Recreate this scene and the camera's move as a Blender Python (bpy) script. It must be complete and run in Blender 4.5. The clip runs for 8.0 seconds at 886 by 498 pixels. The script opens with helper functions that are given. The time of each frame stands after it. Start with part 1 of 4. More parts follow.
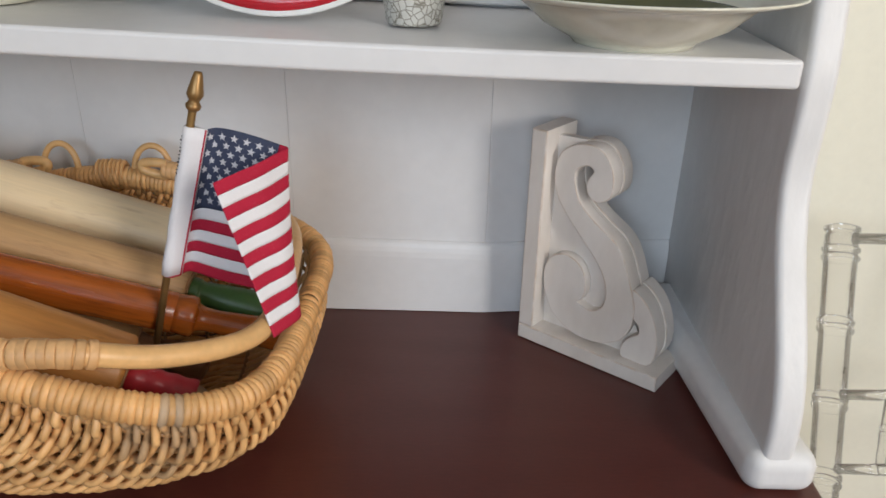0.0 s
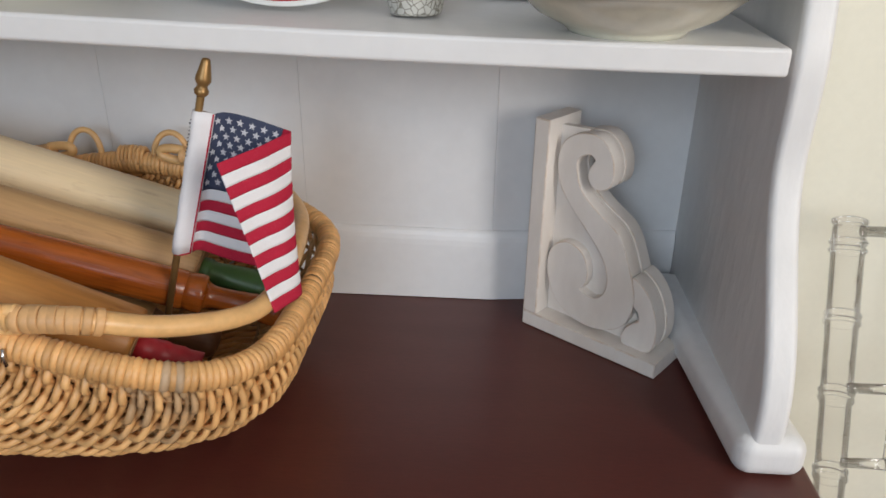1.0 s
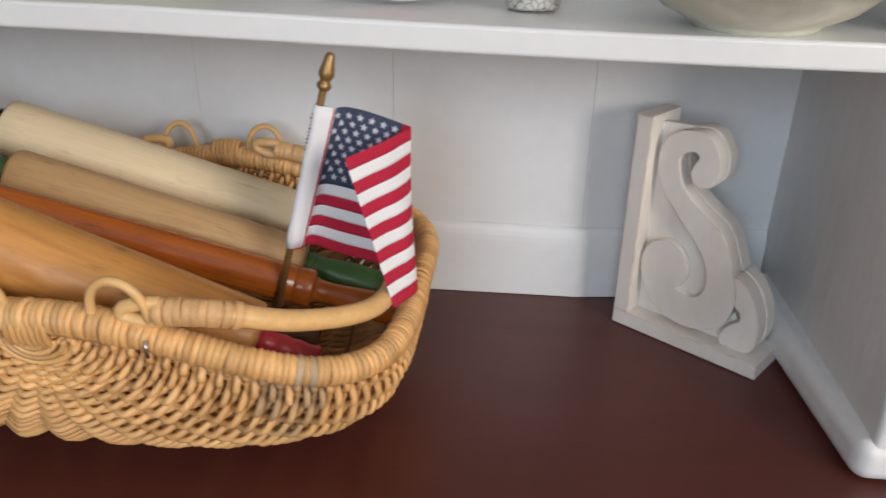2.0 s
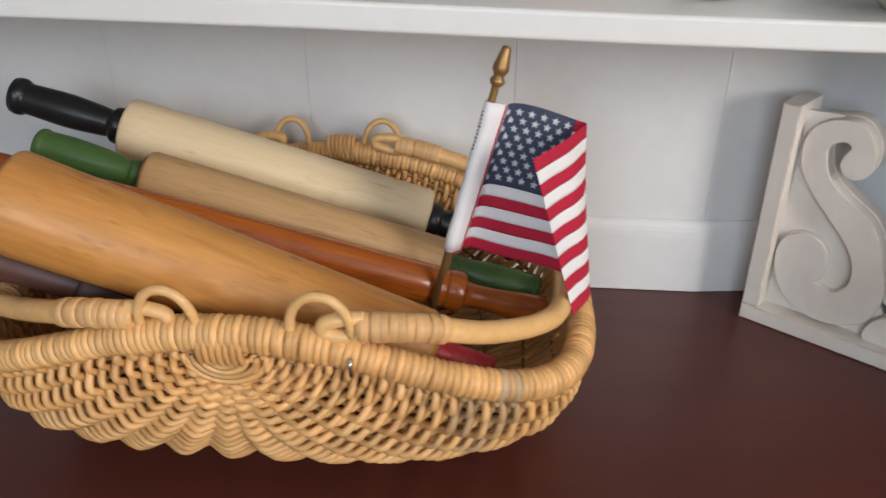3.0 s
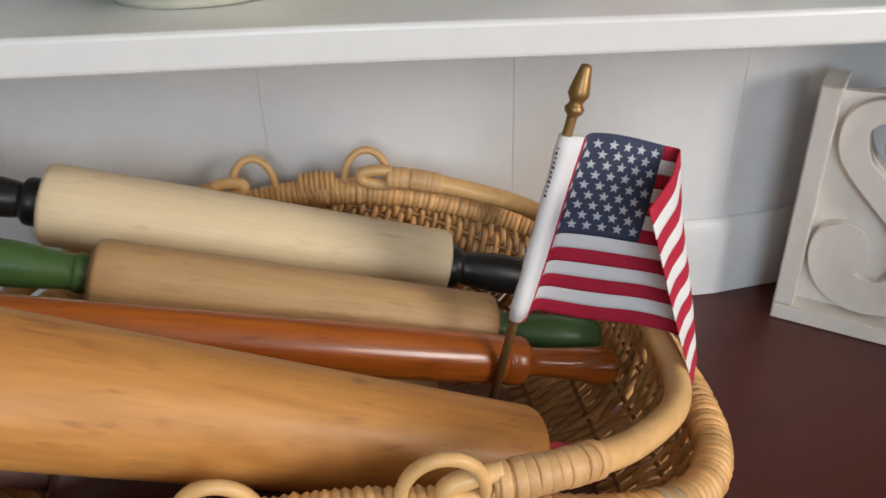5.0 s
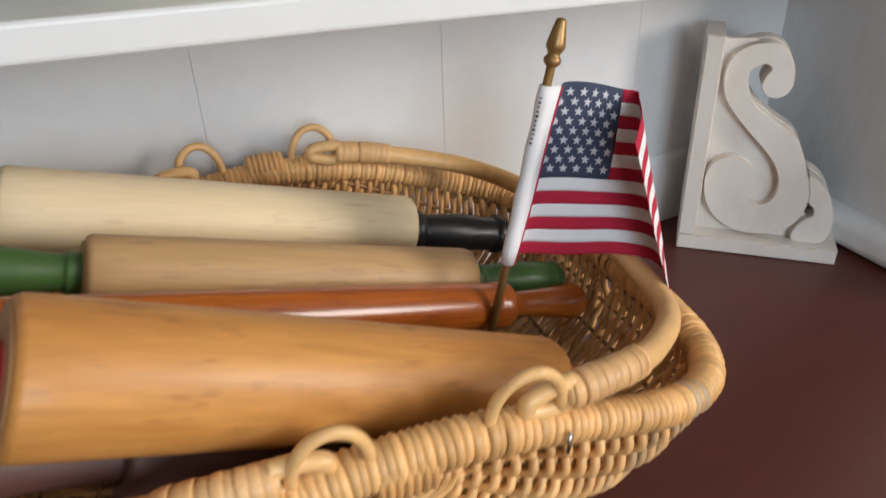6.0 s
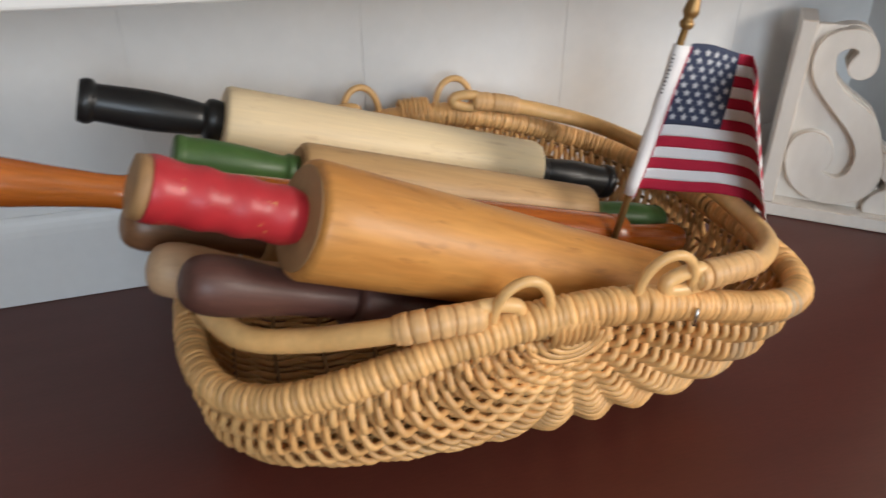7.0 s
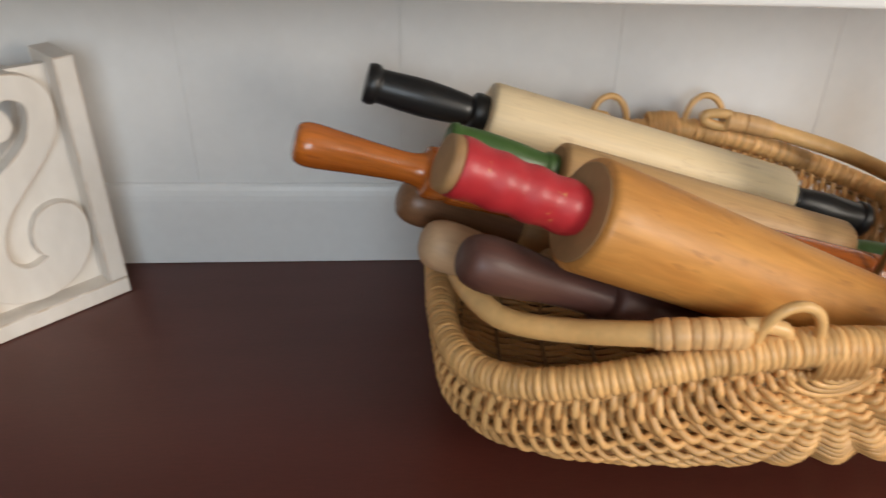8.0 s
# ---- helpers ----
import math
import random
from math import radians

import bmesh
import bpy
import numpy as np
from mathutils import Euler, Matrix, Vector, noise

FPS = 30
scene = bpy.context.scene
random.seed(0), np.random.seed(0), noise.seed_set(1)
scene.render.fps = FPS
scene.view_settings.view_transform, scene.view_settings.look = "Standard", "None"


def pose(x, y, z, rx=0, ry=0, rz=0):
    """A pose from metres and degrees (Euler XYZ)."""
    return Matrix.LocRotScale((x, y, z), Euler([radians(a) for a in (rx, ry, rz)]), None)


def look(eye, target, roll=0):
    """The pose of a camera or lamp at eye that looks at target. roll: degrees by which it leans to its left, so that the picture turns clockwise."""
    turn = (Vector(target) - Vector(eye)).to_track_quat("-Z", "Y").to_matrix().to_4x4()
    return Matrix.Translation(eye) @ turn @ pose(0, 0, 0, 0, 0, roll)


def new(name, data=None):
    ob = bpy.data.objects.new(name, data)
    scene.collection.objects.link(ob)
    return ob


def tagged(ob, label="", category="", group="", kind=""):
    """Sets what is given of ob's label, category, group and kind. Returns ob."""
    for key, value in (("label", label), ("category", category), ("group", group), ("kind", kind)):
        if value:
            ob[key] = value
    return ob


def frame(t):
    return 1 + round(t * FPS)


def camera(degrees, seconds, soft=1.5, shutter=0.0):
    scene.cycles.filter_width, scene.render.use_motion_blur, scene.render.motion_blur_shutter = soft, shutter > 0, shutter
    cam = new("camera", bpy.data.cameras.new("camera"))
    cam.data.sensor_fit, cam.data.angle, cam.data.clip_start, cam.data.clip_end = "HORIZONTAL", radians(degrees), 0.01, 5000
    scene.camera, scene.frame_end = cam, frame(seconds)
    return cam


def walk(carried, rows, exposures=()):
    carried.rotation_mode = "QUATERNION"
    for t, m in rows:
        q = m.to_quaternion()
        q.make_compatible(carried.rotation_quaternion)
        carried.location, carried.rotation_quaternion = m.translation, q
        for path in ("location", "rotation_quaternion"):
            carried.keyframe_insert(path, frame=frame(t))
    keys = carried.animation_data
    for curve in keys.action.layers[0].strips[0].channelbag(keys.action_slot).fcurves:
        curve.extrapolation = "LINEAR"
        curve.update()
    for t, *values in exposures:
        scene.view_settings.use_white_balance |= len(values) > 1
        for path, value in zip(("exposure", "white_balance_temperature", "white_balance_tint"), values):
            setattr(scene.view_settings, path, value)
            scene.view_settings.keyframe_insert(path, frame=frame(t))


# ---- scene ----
import functools

cam = camera(61.5, 8.0, soft=1.5, shutter=0.4)
PATH = [
    (0, (-0.009, 0.069, 1.252), (-0.022, 1.88, 0.404), 1.3),
    (0.5, (0.019, 0.056, 1.247), (-0.036, 1.867, 0.4), 1.0),
    (1, (0.02, 0.048, 1.249), (-0.083, 1.854, 0.397), 0.9),
    (1.2, (0.017, 0.041, 1.243), (-0.108, 1.853, 0.405), 0.7),
    (2.3, (-0.092, 0.05, 1.249), (-0.262, 1.838, 0.37), 0.7),
    (2.5, (-0.121, 0.053, 1.248), (-0.294, 1.838, 0.362), 0.6),
    (3, (-0.181, 0.065, 1.249), (-0.332, 1.841, 0.341), 0.0),
    (3.5, (-0.239, 0.087, 1.25), (-0.343, 1.855, 0.32), -0.9),
    (4, (-0.279, 0.105, 1.248), (-0.305, 1.868, 0.303), -1.4),
    (4.5, (-0.297, 0.165, 1.251), (-0.241, 1.914, 0.283), -1.7),
    (4.7, (-0.293, 0.187, 1.255), (-0.206, 1.929, 0.277), -2.0),
    (5.8, (-0.376, 0.209, 1.252), (0.181, 1.838, 0.233), -2.1),
    (6, (-0.401, 0.193, 1.251), (0.199, 1.802, 0.226), -2.1),
    (6.5, (-0.46, 0.142, 1.256), (0.15, 1.739, 0.218), -0.9),
    (7, (-0.51, 0.112, 1.26), (-0.007, 1.742, 0.215), 0.1),
    (7.5, (-0.542, 0.105, 1.262), (-0.24, 1.786, 0.222), 0.6),
    (8, (-0.568, 0.103, 1.26), (-0.506, 1.821, 0.237), 0.4),
]
walk(cam, [(t, look(eye, target, roll)) for t, eye, target, roll in PATH],
     [(0, -0.32, 6450, 12), (1, -0.34, 6450, 12), (2.5, -0.15, 6550, 11.5), (4.5, -0.17, 6650, 11), (6, 0.06, 6550, 10), (6.5, 0.11, 6550, 10), (7.5, 0.03, 7050, 11), (8, 0.02, 7100, 11)])


# ---- world and lights ----
world = bpy.data.worlds.new("world")
scene.world = world
world.use_nodes = True
wn = world.node_tree.nodes
sky = wn.new("ShaderNodeTexSky")
sky.sky_type, sky.sun_disc = "NISHITA", False
sky.sun_elevation, sky.sun_rotation = radians(35), radians(200)
world.node_tree.links.new(sky.outputs[0], wn["Background"].inputs[0])
wn["Background"].inputs[1].default_value = 0.1


def window_light(name, place, target, width, height, watts, colour):
    lamp = bpy.data.lights.new(name, "AREA")
    lamp.shape, lamp.size, lamp.size_y, lamp.energy, lamp.color = "RECTANGLE", width, height, watts, colour
    ob = new(name, lamp)
    ob.matrix_world = look(place, target)
    return ob


window_light("daylight_right_window", (1.58, -1.2, 1.72), (-0.2, 0.78, 1.05), 0.8, 1.05, 45, (1.0, 0.955, 0.895))
window_light("daylight_left_window", (-0.45, -1.83, 1.72), (-0.1, 0.78, 1.05), 1.05, 1.05, 26.5, (0.68, 0.84, 1.0))


# ---- materials ----
def surface(name, colour, rough=0.5, second=None, scale=30.0, amount=0.5, fine=200.0, bump=0.1, stretch=(1, 1, 1),
            per_object=0.0, per_island=0.0, metal=0.0, coat=0.0, wear=None, wear_amount=0.0, distance=0.0006, grainy=0.08, gloss=0.5):
    """A surface with broad stains, fine grain, bump, and colour differences from piece to piece."""
    m = bpy.data.materials.new(name)
    m.use_nodes = True
    n, link = m.node_tree.nodes, m.node_tree.links.new
    bsdf = n["Principled BSDF"]
    coord, mapping = n.new("ShaderNodeTexCoord"), n.new("ShaderNodeMapping")
    mapping.inputs["Scale"].default_value = stretch
    link(coord.outputs["Object"], mapping.inputs[0])
    broad, grain = n.new("ShaderNodeTexNoise"), n.new("ShaderNodeTexNoise")
    for tex, sc, det in ((broad, scale, 4), (grain, fine, 3)):
        tex.inputs["Scale"].default_value, tex.inputs["Detail"].default_value = sc, det
        link(mapping.outputs[0], tex.inputs["Vector"])
    ramp = n.new("ShaderNodeMapRange")
    ramp.inputs[1].default_value, ramp.inputs[2].default_value = 0.3, 0.7
    link(broad.outputs["Fac"], ramp.inputs[0])
    mix = n.new("ShaderNodeMix")
    mix.data_type = "RGBA"
    second = second or tuple(c * 0.8 for c in colour)
    mix.inputs[6].default_value = (*colour, 1)
    mix.inputs[7].default_value = (*(c + (d - c) * amount for c, d in zip(colour, second)), 1)
    link(ramp.outputs[0], mix.inputs[0])
    out = mix.outputs[2]
    gr = n.new("ShaderNodeMapRange")
    gr.inputs[1].default_value, gr.inputs[2].default_value = 0.25, 0.75
    gr.inputs[3].default_value, gr.inputs[4].default_value = 1 - grainy * 1.2, 1 + grainy
    link(grain.outputs["Fac"], gr.inputs[0])
    val = n.new("ShaderNodeHueSaturation")
    link(out, val.inputs["Color"])
    fac = gr.outputs[0]
    if per_object or per_island:
        src = n.new("ShaderNodeObjectInfo").outputs["Random"] if per_object else n.new("ShaderNodeNewGeometry").outputs["Random Per Island"]
        rr = n.new("ShaderNodeMapRange")
        k = per_object or per_island
        rr.inputs[3].default_value, rr.inputs[4].default_value = 1 - k, 1 + k
        link(src, rr.inputs[0])
        mul = n.new("ShaderNodeMath")
        mul.operation = "MULTIPLY"
        link(fac, mul.inputs[0]), link(rr.outputs[0], mul.inputs[1])
        fac = mul.outputs[0]
    link(fac, val.inputs["Value"])
    out = val.outputs[0]
    if wear:
        geo, edge, mx = n.new("ShaderNodeNewGeometry"), n.new("ShaderNodeMapRange"), n.new("ShaderNodeMix")
        edge.inputs[1].default_value, edge.inputs[2].default_value = 0.52, 0.60
        edge.inputs[4].default_value = wear_amount
        link(geo.outputs["Pointiness"], edge.inputs[0])
        mx.data_type = "RGBA"
        mx.inputs[7].default_value = (*wear, 1)
        link(edge.outputs[0], mx.inputs[0]), link(out, mx.inputs[6])
        out = mx.outputs[2]
    link(out, bsdf.inputs["Base Color"])
    rg = n.new("ShaderNodeMapRange")
    rg.inputs[3].default_value, rg.inputs[4].default_value = max(0.02, rough - 0.07), min(1, rough + 0.07)
    link(broad.outputs["Fac"], rg.inputs[0])
    link(rg.outputs[0], bsdf.inputs["Roughness"])
    bsdf.inputs["Metallic"].default_value = metal
    bsdf.inputs["Specular IOR Level"].default_value = gloss
    bsdf.inputs["Coat Weight"].default_value = coat
    bsdf.inputs["Coat Roughness"].default_value = 0.15
    if bump:
        b = n.new("ShaderNodeBump")
        b.inputs["Strength"].default_value, b.inputs["Distance"].default_value = bump, distance
        link(grain.outputs["Fac"], b.inputs["Height"])
        link(b.outputs[0], bsdf.inputs["Normal"])
    return m


WHITE = surface("white_paint", (0.74, 0.735, 0.73), 0.4, (0.715, 0.71, 0.70), 3, 0.35, 70, 0.06, distance=0.0006, grainy=0.02)
THICK_PAINT = surface("thick_brushed_white_paint", (0.74, 0.735, 0.73), 0.42, (0.70, 0.69, 0.67), 12, 0.5, 70, 0.4, stretch=(1, 1, 0.4), distance=0.002, grainy=0.03)
CREAM = surface("cream_wall_paint", (0.80, 0.78, 0.66), 0.6, (0.775, 0.755, 0.635), 2, 0.5, 120, 0.04, grainy=0.015)
MAHOGANY = surface("mahogany_stain", (0.098, 0.0235, 0.0170), 0.37, (0.080, 0.0185, 0.0135), 6, 0.8, 90, 0.06, stretch=(1, 5, 5), distance=0.0003, gloss=0.52)
CORBEL = surface("distressed_whitewash", (0.83, 0.775, 0.715), 0.55, (0.64, 0.55, 0.46), 13, 0.5, 60, 0.12, stretch=(1.6, 1.6, 0.7), grainy=0.03)
WORN_EDGE = surface("rubbed_bare_edge", (0.60, 0.47, 0.36), 0.6, (0.76, 0.70, 0.64), 60, 1.0, 160, 0.25)
CANE = surface("natural_cane", (0.78, 0.46, 0.19), 0.42, (0.58, 0.29, 0.10), 26, 0.8, 240, 0.2, per_object=0.2)
# cane darkened in its colour for the shade inside the weave
CANE_DARK = surface("shaded_inner_cane", (0.36, 0.195, 0.075), 0.45, (0.27, 0.14, 0.05), 26, 0.7, 240, 0.2, per_object=0.2)
CANE_GREY = surface("weathered_grey_cane", (0.50, 0.34, 0.20), 0.5, (0.33, 0.23, 0.14), 60, 0.9, 240, 0.2, per_object=0.25)
RATTAN = surface("peeled_rattan_rod", (0.80, 0.495, 0.215), 0.40, (0.66, 0.36, 0.13), 22, 0.8, 160, 0.12, coat=0.08)
CANE_STRIP = surface("cane_binding", (0.74, 0.44, 0.20), 0.45, (0.56, 0.30, 0.12), 40, 0.8, 260, 0.2, per_object=0.12)
PALE_WOOD = surface("pale_maple", (0.90, 0.715, 0.465), 0.46, (0.84, 0.64, 0.36), 3, 0.6, 22, 0.08, stretch=(1, 18, 18), grainy=0.05)
TAN_WOOD = surface("tan_beech", (0.60, 0.375, 0.18), 0.48, (0.52, 0.30, 0.13), 3, 0.8, 22, 0.08, stretch=(1, 18, 18), grainy=0.08)
HONEY_WOOD = surface("honey_maple", (0.61, 0.282, 0.074), 0.46, (0.47, 0.19, 0.042), 7, 0.9, 22, 0.08, stretch=(1.6, 13, 13), coat=0.05, grainy=0.09)
END_GRAIN = surface("end_grain", (0.36, 0.205, 0.09), 0.6, (0.27, 0.14, 0.06), 40, 0.7, 180, 0.2)
CHERRY = surface("varnished_cherry", (0.54, 0.145, 0.017), 0.26, (0.28, 0.058, 0.010), 4, 0.9, 24, 0.05, stretch=(1, 18, 18), coat=0.4, grainy=0.16)
WALNUT = surface("dark_walnut", (0.105, 0.042, 0.032), 0.52, (0.07, 0.027, 0.02), 4, 0.8, 24, 0.05, stretch=(1, 18, 18), coat=0.05, grainy=0.12)
BEIGE_WOOD = surface("bare_beech", (0.56, 0.37, 0.225), 0.5, (0.46, 0.28, 0.16), 14, 0.6, 70, 0.05, stretch=(0.4, 4, 4))
BROWN_WOOD = surface("brown_stained_wood", (0.24, 0.115, 0.055), 0.4, (0.17, 0.075, 0.035), 4, 0.8, 24, 0.05, stretch=(1, 18, 18), grainy=0.12)
BLACK = surface("black_enamel", (0.011, 0.011, 0.012), 0.38, (0.018, 0.018, 0.018), 20, 0.5, 90, 0.05, coat=0.08)
GREEN = surface("green_enamel", (0.075, 0.155, 0.042), 0.40, (0.048, 0.120, 0.034), 20, 0.8, 90, 0.06, coat=0.08)
RED = surface("worn_red_enamel", (0.46, 0.022, 0.032), 0.42, (0.38, 0.016, 0.024), 20, 0.7, 90, 0.08, coat=0.08)
BRASS = surface("gold_paint", (0.34, 0.20, 0.075), 0.38, (0.25, 0.14, 0.05), 60, 0.6, 200, 0.1, metal=0.55)
CLOTH_RED = surface("red_cotton", (0.47, 0.009, 0.040), 0.85, (0.41, 0.008, 0.034), 60, 0.6, 1400, 0.2, distance=0.0002, grainy=0.035)
CLOTH_WHITE = surface("white_cotton", (0.80, 0.78, 0.79), 0.85, (0.75, 0.73, 0.74), 60, 0.6, 1400, 0.2, distance=0.0002, grainy=0.035)
CLOTH_BLUE = surface("navy_cotton", (0.035, 0.045, 0.085), 0.85, (0.05, 0.06, 0.11), 90, 0.6, 1400, 0.2, distance=0.0002, grainy=0.06)
CLOTH_STAR = surface("faded_star_print", (0.60, 0.60, 0.62), 0.85, (0.50, 0.50, 0.54), 400, 0.8, 1400, 0.2, distance=0.0002)
INK = surface("black_ink", (0.02, 0.02, 0.025), 0.7)
CERAMIC = surface("cream_glaze", (0.72, 0.70, 0.58), 0.16, (0.69, 0.67, 0.55), 12, 0.5, 60, 0.02)
OLIVE = surface("olive_glaze", (0.10, 0.10, 0.035), 0.2, (0.07, 0.07, 0.025), 12, 0.5, 60, 0.02)
PLATE_WHITE = surface("white_glaze", (0.76, 0.76, 0.74), 0.14, (0.73, 0.73, 0.71), 12, 0.5, 60, 0.02)
PLATE_RED = surface("red_glaze", (0.44, 0.012, 0.022), 0.16, (0.40, 0.01, 0.02), 12, 0.5, 60, 0.02)
FLOOR_WOOD = surface("oak_floor", (0.30, 0.18, 0.09), 0.4, (0.22, 0.12, 0.06), 3, 0.8, 40, 0.1, stretch=(1, 6, 1))
# even tan for the unseen walls, picked to dim and warm bounced light
ROOM_PAINT = surface("tan_bounce_paint", (0.56, 0.48, 0.38), 0.6, (0.53, 0.45, 0.36), 2, 0.5, 120, 0.04, grainy=0.015)
CEILING_PAINT = surface("ceiling_paint", (0.62, 0.62, 0.61), 0.8, (0.59, 0.59, 0.58), 3, 0.5, 100, 0.1)


def crackle():
    m = surface("crackled_white_glaze", (0.66, 0.65, 0.60), 0.5, (0.55, 0.54, 0.49), 40, 0.6, 160, 0.2)
    n, link = m.node_tree.nodes, m.node_tree.links.new
    bsdf = n["Principled BSDF"]
    old = bsdf.inputs["Base Color"].links[0].from_socket
    coord, vor, edge, mx = (n.new("ShaderNode" + k) for k in ("TexCoord", "TexVoronoi", "MapRange", "Mix"))
    vor.feature = "DISTANCE_TO_EDGE"
    vor.inputs["Scale"].default_value = 190
    link(coord.outputs["Object"], vor.inputs["Vector"])
    edge.inputs[1].default_value, edge.inputs[2].default_value = 0.02, 0.09
    edge.inputs[3].default_value, edge.inputs[4].default_value = 0.85, 0.0
    link(vor.outputs["Distance"], edge.inputs[0])
    mx.data_type = "RGBA"
    mx.inputs[7].default_value = (0.16, 0.14, 0.10, 1)
    link(edge.outputs[0], mx.inputs[0]), link(old, mx.inputs[6])
    link(mx.outputs[2], bsdf.inputs["Base Color"])
    return m


CRACKLE = crackle()


def knots(m, colour, scale, size):
    """Small dark knots scattered in a wood."""
    n, link = m.node_tree.nodes, m.node_tree.links.new
    bsdf = n["Principled BSDF"]
    old = bsdf.inputs["Base Color"].links[0].from_socket
    coord, mapping, vor, edge, mx = (n.new("ShaderNode" + k) for k in ("TexCoord", "Mapping", "TexVoronoi", "MapRange", "Mix"))
    mapping.inputs["Scale"].default_value = (0.6, 1, 1)
    vor.inputs["Scale"].default_value = scale
    link(coord.outputs["Object"], mapping.inputs[0]), link(mapping.outputs[0], vor.inputs["Vector"])
    edge.inputs[1].default_value, edge.inputs[2].default_value = size * 0.3, size
    edge.inputs[3].default_value, edge.inputs[4].default_value = 0.65, 0.0
    link(vor.outputs["Distance"], edge.inputs[0])
    mx.data_type = "RGBA"
    mx.inputs[7].default_value = (*colour, 1)
    link(edge.outputs[0], mx.inputs[0]), link(old, mx.inputs[6])
    link(mx.outputs[2], bsdf.inputs["Base Color"])


def flecks(m, colour, scale, level):
    """Ragged chips through a coat of paint."""
    n, link = m.node_tree.nodes, m.node_tree.links.new
    bsdf = n["Principled BSDF"]
    old = bsdf.inputs["Base Color"].links[0].from_socket
    coord, tex, edge, mx = (n.new("ShaderNode" + k) for k in ("TexCoord", "TexNoise", "MapRange", "Mix"))
    tex.inputs["Scale"].default_value, tex.inputs["Detail"].default_value = scale, 6
    link(coord.outputs["Object"], tex.inputs["Vector"])
    edge.inputs[1].default_value, edge.inputs[2].default_value, edge.inputs[4].default_value = level, level + 0.05, 0.8
    link(tex.outputs["Fac"], edge.inputs[0])
    mx.data_type = "RGBA"
    mx.inputs[7].default_value = (*colour, 1)
    link(edge.outputs[0], mx.inputs[0]), link(old, mx.inputs[6])
    link(mx.outputs[2], bsdf.inputs["Base Color"])


flecks(RED, (0.55, 0.28, 0.09), 130, 0.67)
flecks(CLOTH_RED, (0.48, 0.07, 0.10), 900, 0.64)
knots(MAHOGANY, (0.55, 0.45, 0.40), 9, 0.005)
knots(HONEY_WOOD, (0.24, 0.09, 0.024), 30, 0.11)


def dashes(m, colour, scale, stretch, level, strength):
    """Short dark pores and scratches along the grain, thicker in some patches than in others."""
    n, link = m.node_tree.nodes, m.node_tree.links.new
    bsdf = n["Principled BSDF"]
    old = bsdf.inputs["Base Color"].links[0].from_socket
    for node in n:
        if node.type == "TEX_NOISE":
            node.inputs["Distortion"].default_value = 0.5
    coord, mapping, tex, patch, add, edge, mx = (n.new("ShaderNode" + k) for k in ("TexCoord", "Mapping", "TexNoise", "TexNoise", "Math", "MapRange", "Mix"))
    mapping.inputs["Scale"].default_value, mapping.inputs["Rotation"].default_value = (1, stretch, stretch), (0, 0, 0.12)
    tex.inputs["Scale"].default_value, tex.inputs["Detail"].default_value = scale, 5
    patch.inputs["Scale"].default_value = 26
    link(coord.outputs["Object"], mapping.inputs[0]), link(mapping.outputs[0], tex.inputs["Vector"]), link(coord.outputs["Object"], patch.inputs["Vector"])
    add.operation = "MULTIPLY_ADD"
    add.inputs[1].default_value = 0.45
    link(patch.outputs["Fac"], add.inputs[0]), link(tex.outputs["Fac"], add.inputs[2])
    edge.inputs[1].default_value, edge.inputs[2].default_value, edge.inputs[4].default_value = level, level + 0.14, strength
    link(add.outputs[0], edge.inputs[0])
    mx.data_type = "RGBA"
    mx.inputs[7].default_value = (*colour, 1)
    link(edge.outputs[0], mx.inputs[0]), link(old, mx.inputs[6])
    link(mx.outputs[2], bsdf.inputs["Base Color"])


dashes(HONEY_WOOD, (0.27, 0.10, 0.028), 48, 5, 0.83, 0.5)
dashes(TAN_WOOD, (0.36, 0.20, 0.085), 45, 6, 0.84, 0.5)
dashes(PALE_WOOD, (0.62, 0.42, 0.22), 40, 6, 0.84, 0.45)
dashes(CHERRY, (0.16, 0.035, 0.008), 35, 8, 0.84, 0.6)


def acrylic():
    """Clear plastic: see-through, with a gloss that grows at the edges."""
    m = bpy.data.materials.new("clear_acrylic")
    m.use_nodes = True
    n, link = m.node_tree.nodes, m.node_tree.links.new
    n.remove(n["Principled BSDF"])
    clear, shine, fresnel, mix = (n.new("ShaderNode" + k) for k in ("BsdfTransparent", "BsdfGlossy", "Fresnel", "MixShader"))
    clear.inputs[0].default_value = (0.985, 0.985, 0.98, 1)
    shine.inputs["Color"].default_value, shine.inputs["Roughness"].default_value = (0.9, 0.9, 0.9, 1), 0.05
    fresnel.inputs[0].default_value = 1.42
    weak = n.new("ShaderNodeMath")
    weak.operation = "MULTIPLY"
    weak.inputs[1].default_value = 0.8
    link(fresnel.outputs[0], weak.inputs[0])
    link(weak.outputs[0], mix.inputs[0]), link(clear.outputs[0], mix.inputs[1]), link(shine.outputs[0], mix.inputs[2])
    link(mix.outputs[0], n["Material Output"].inputs[0])
    return m


ACRYLIC = acrylic()


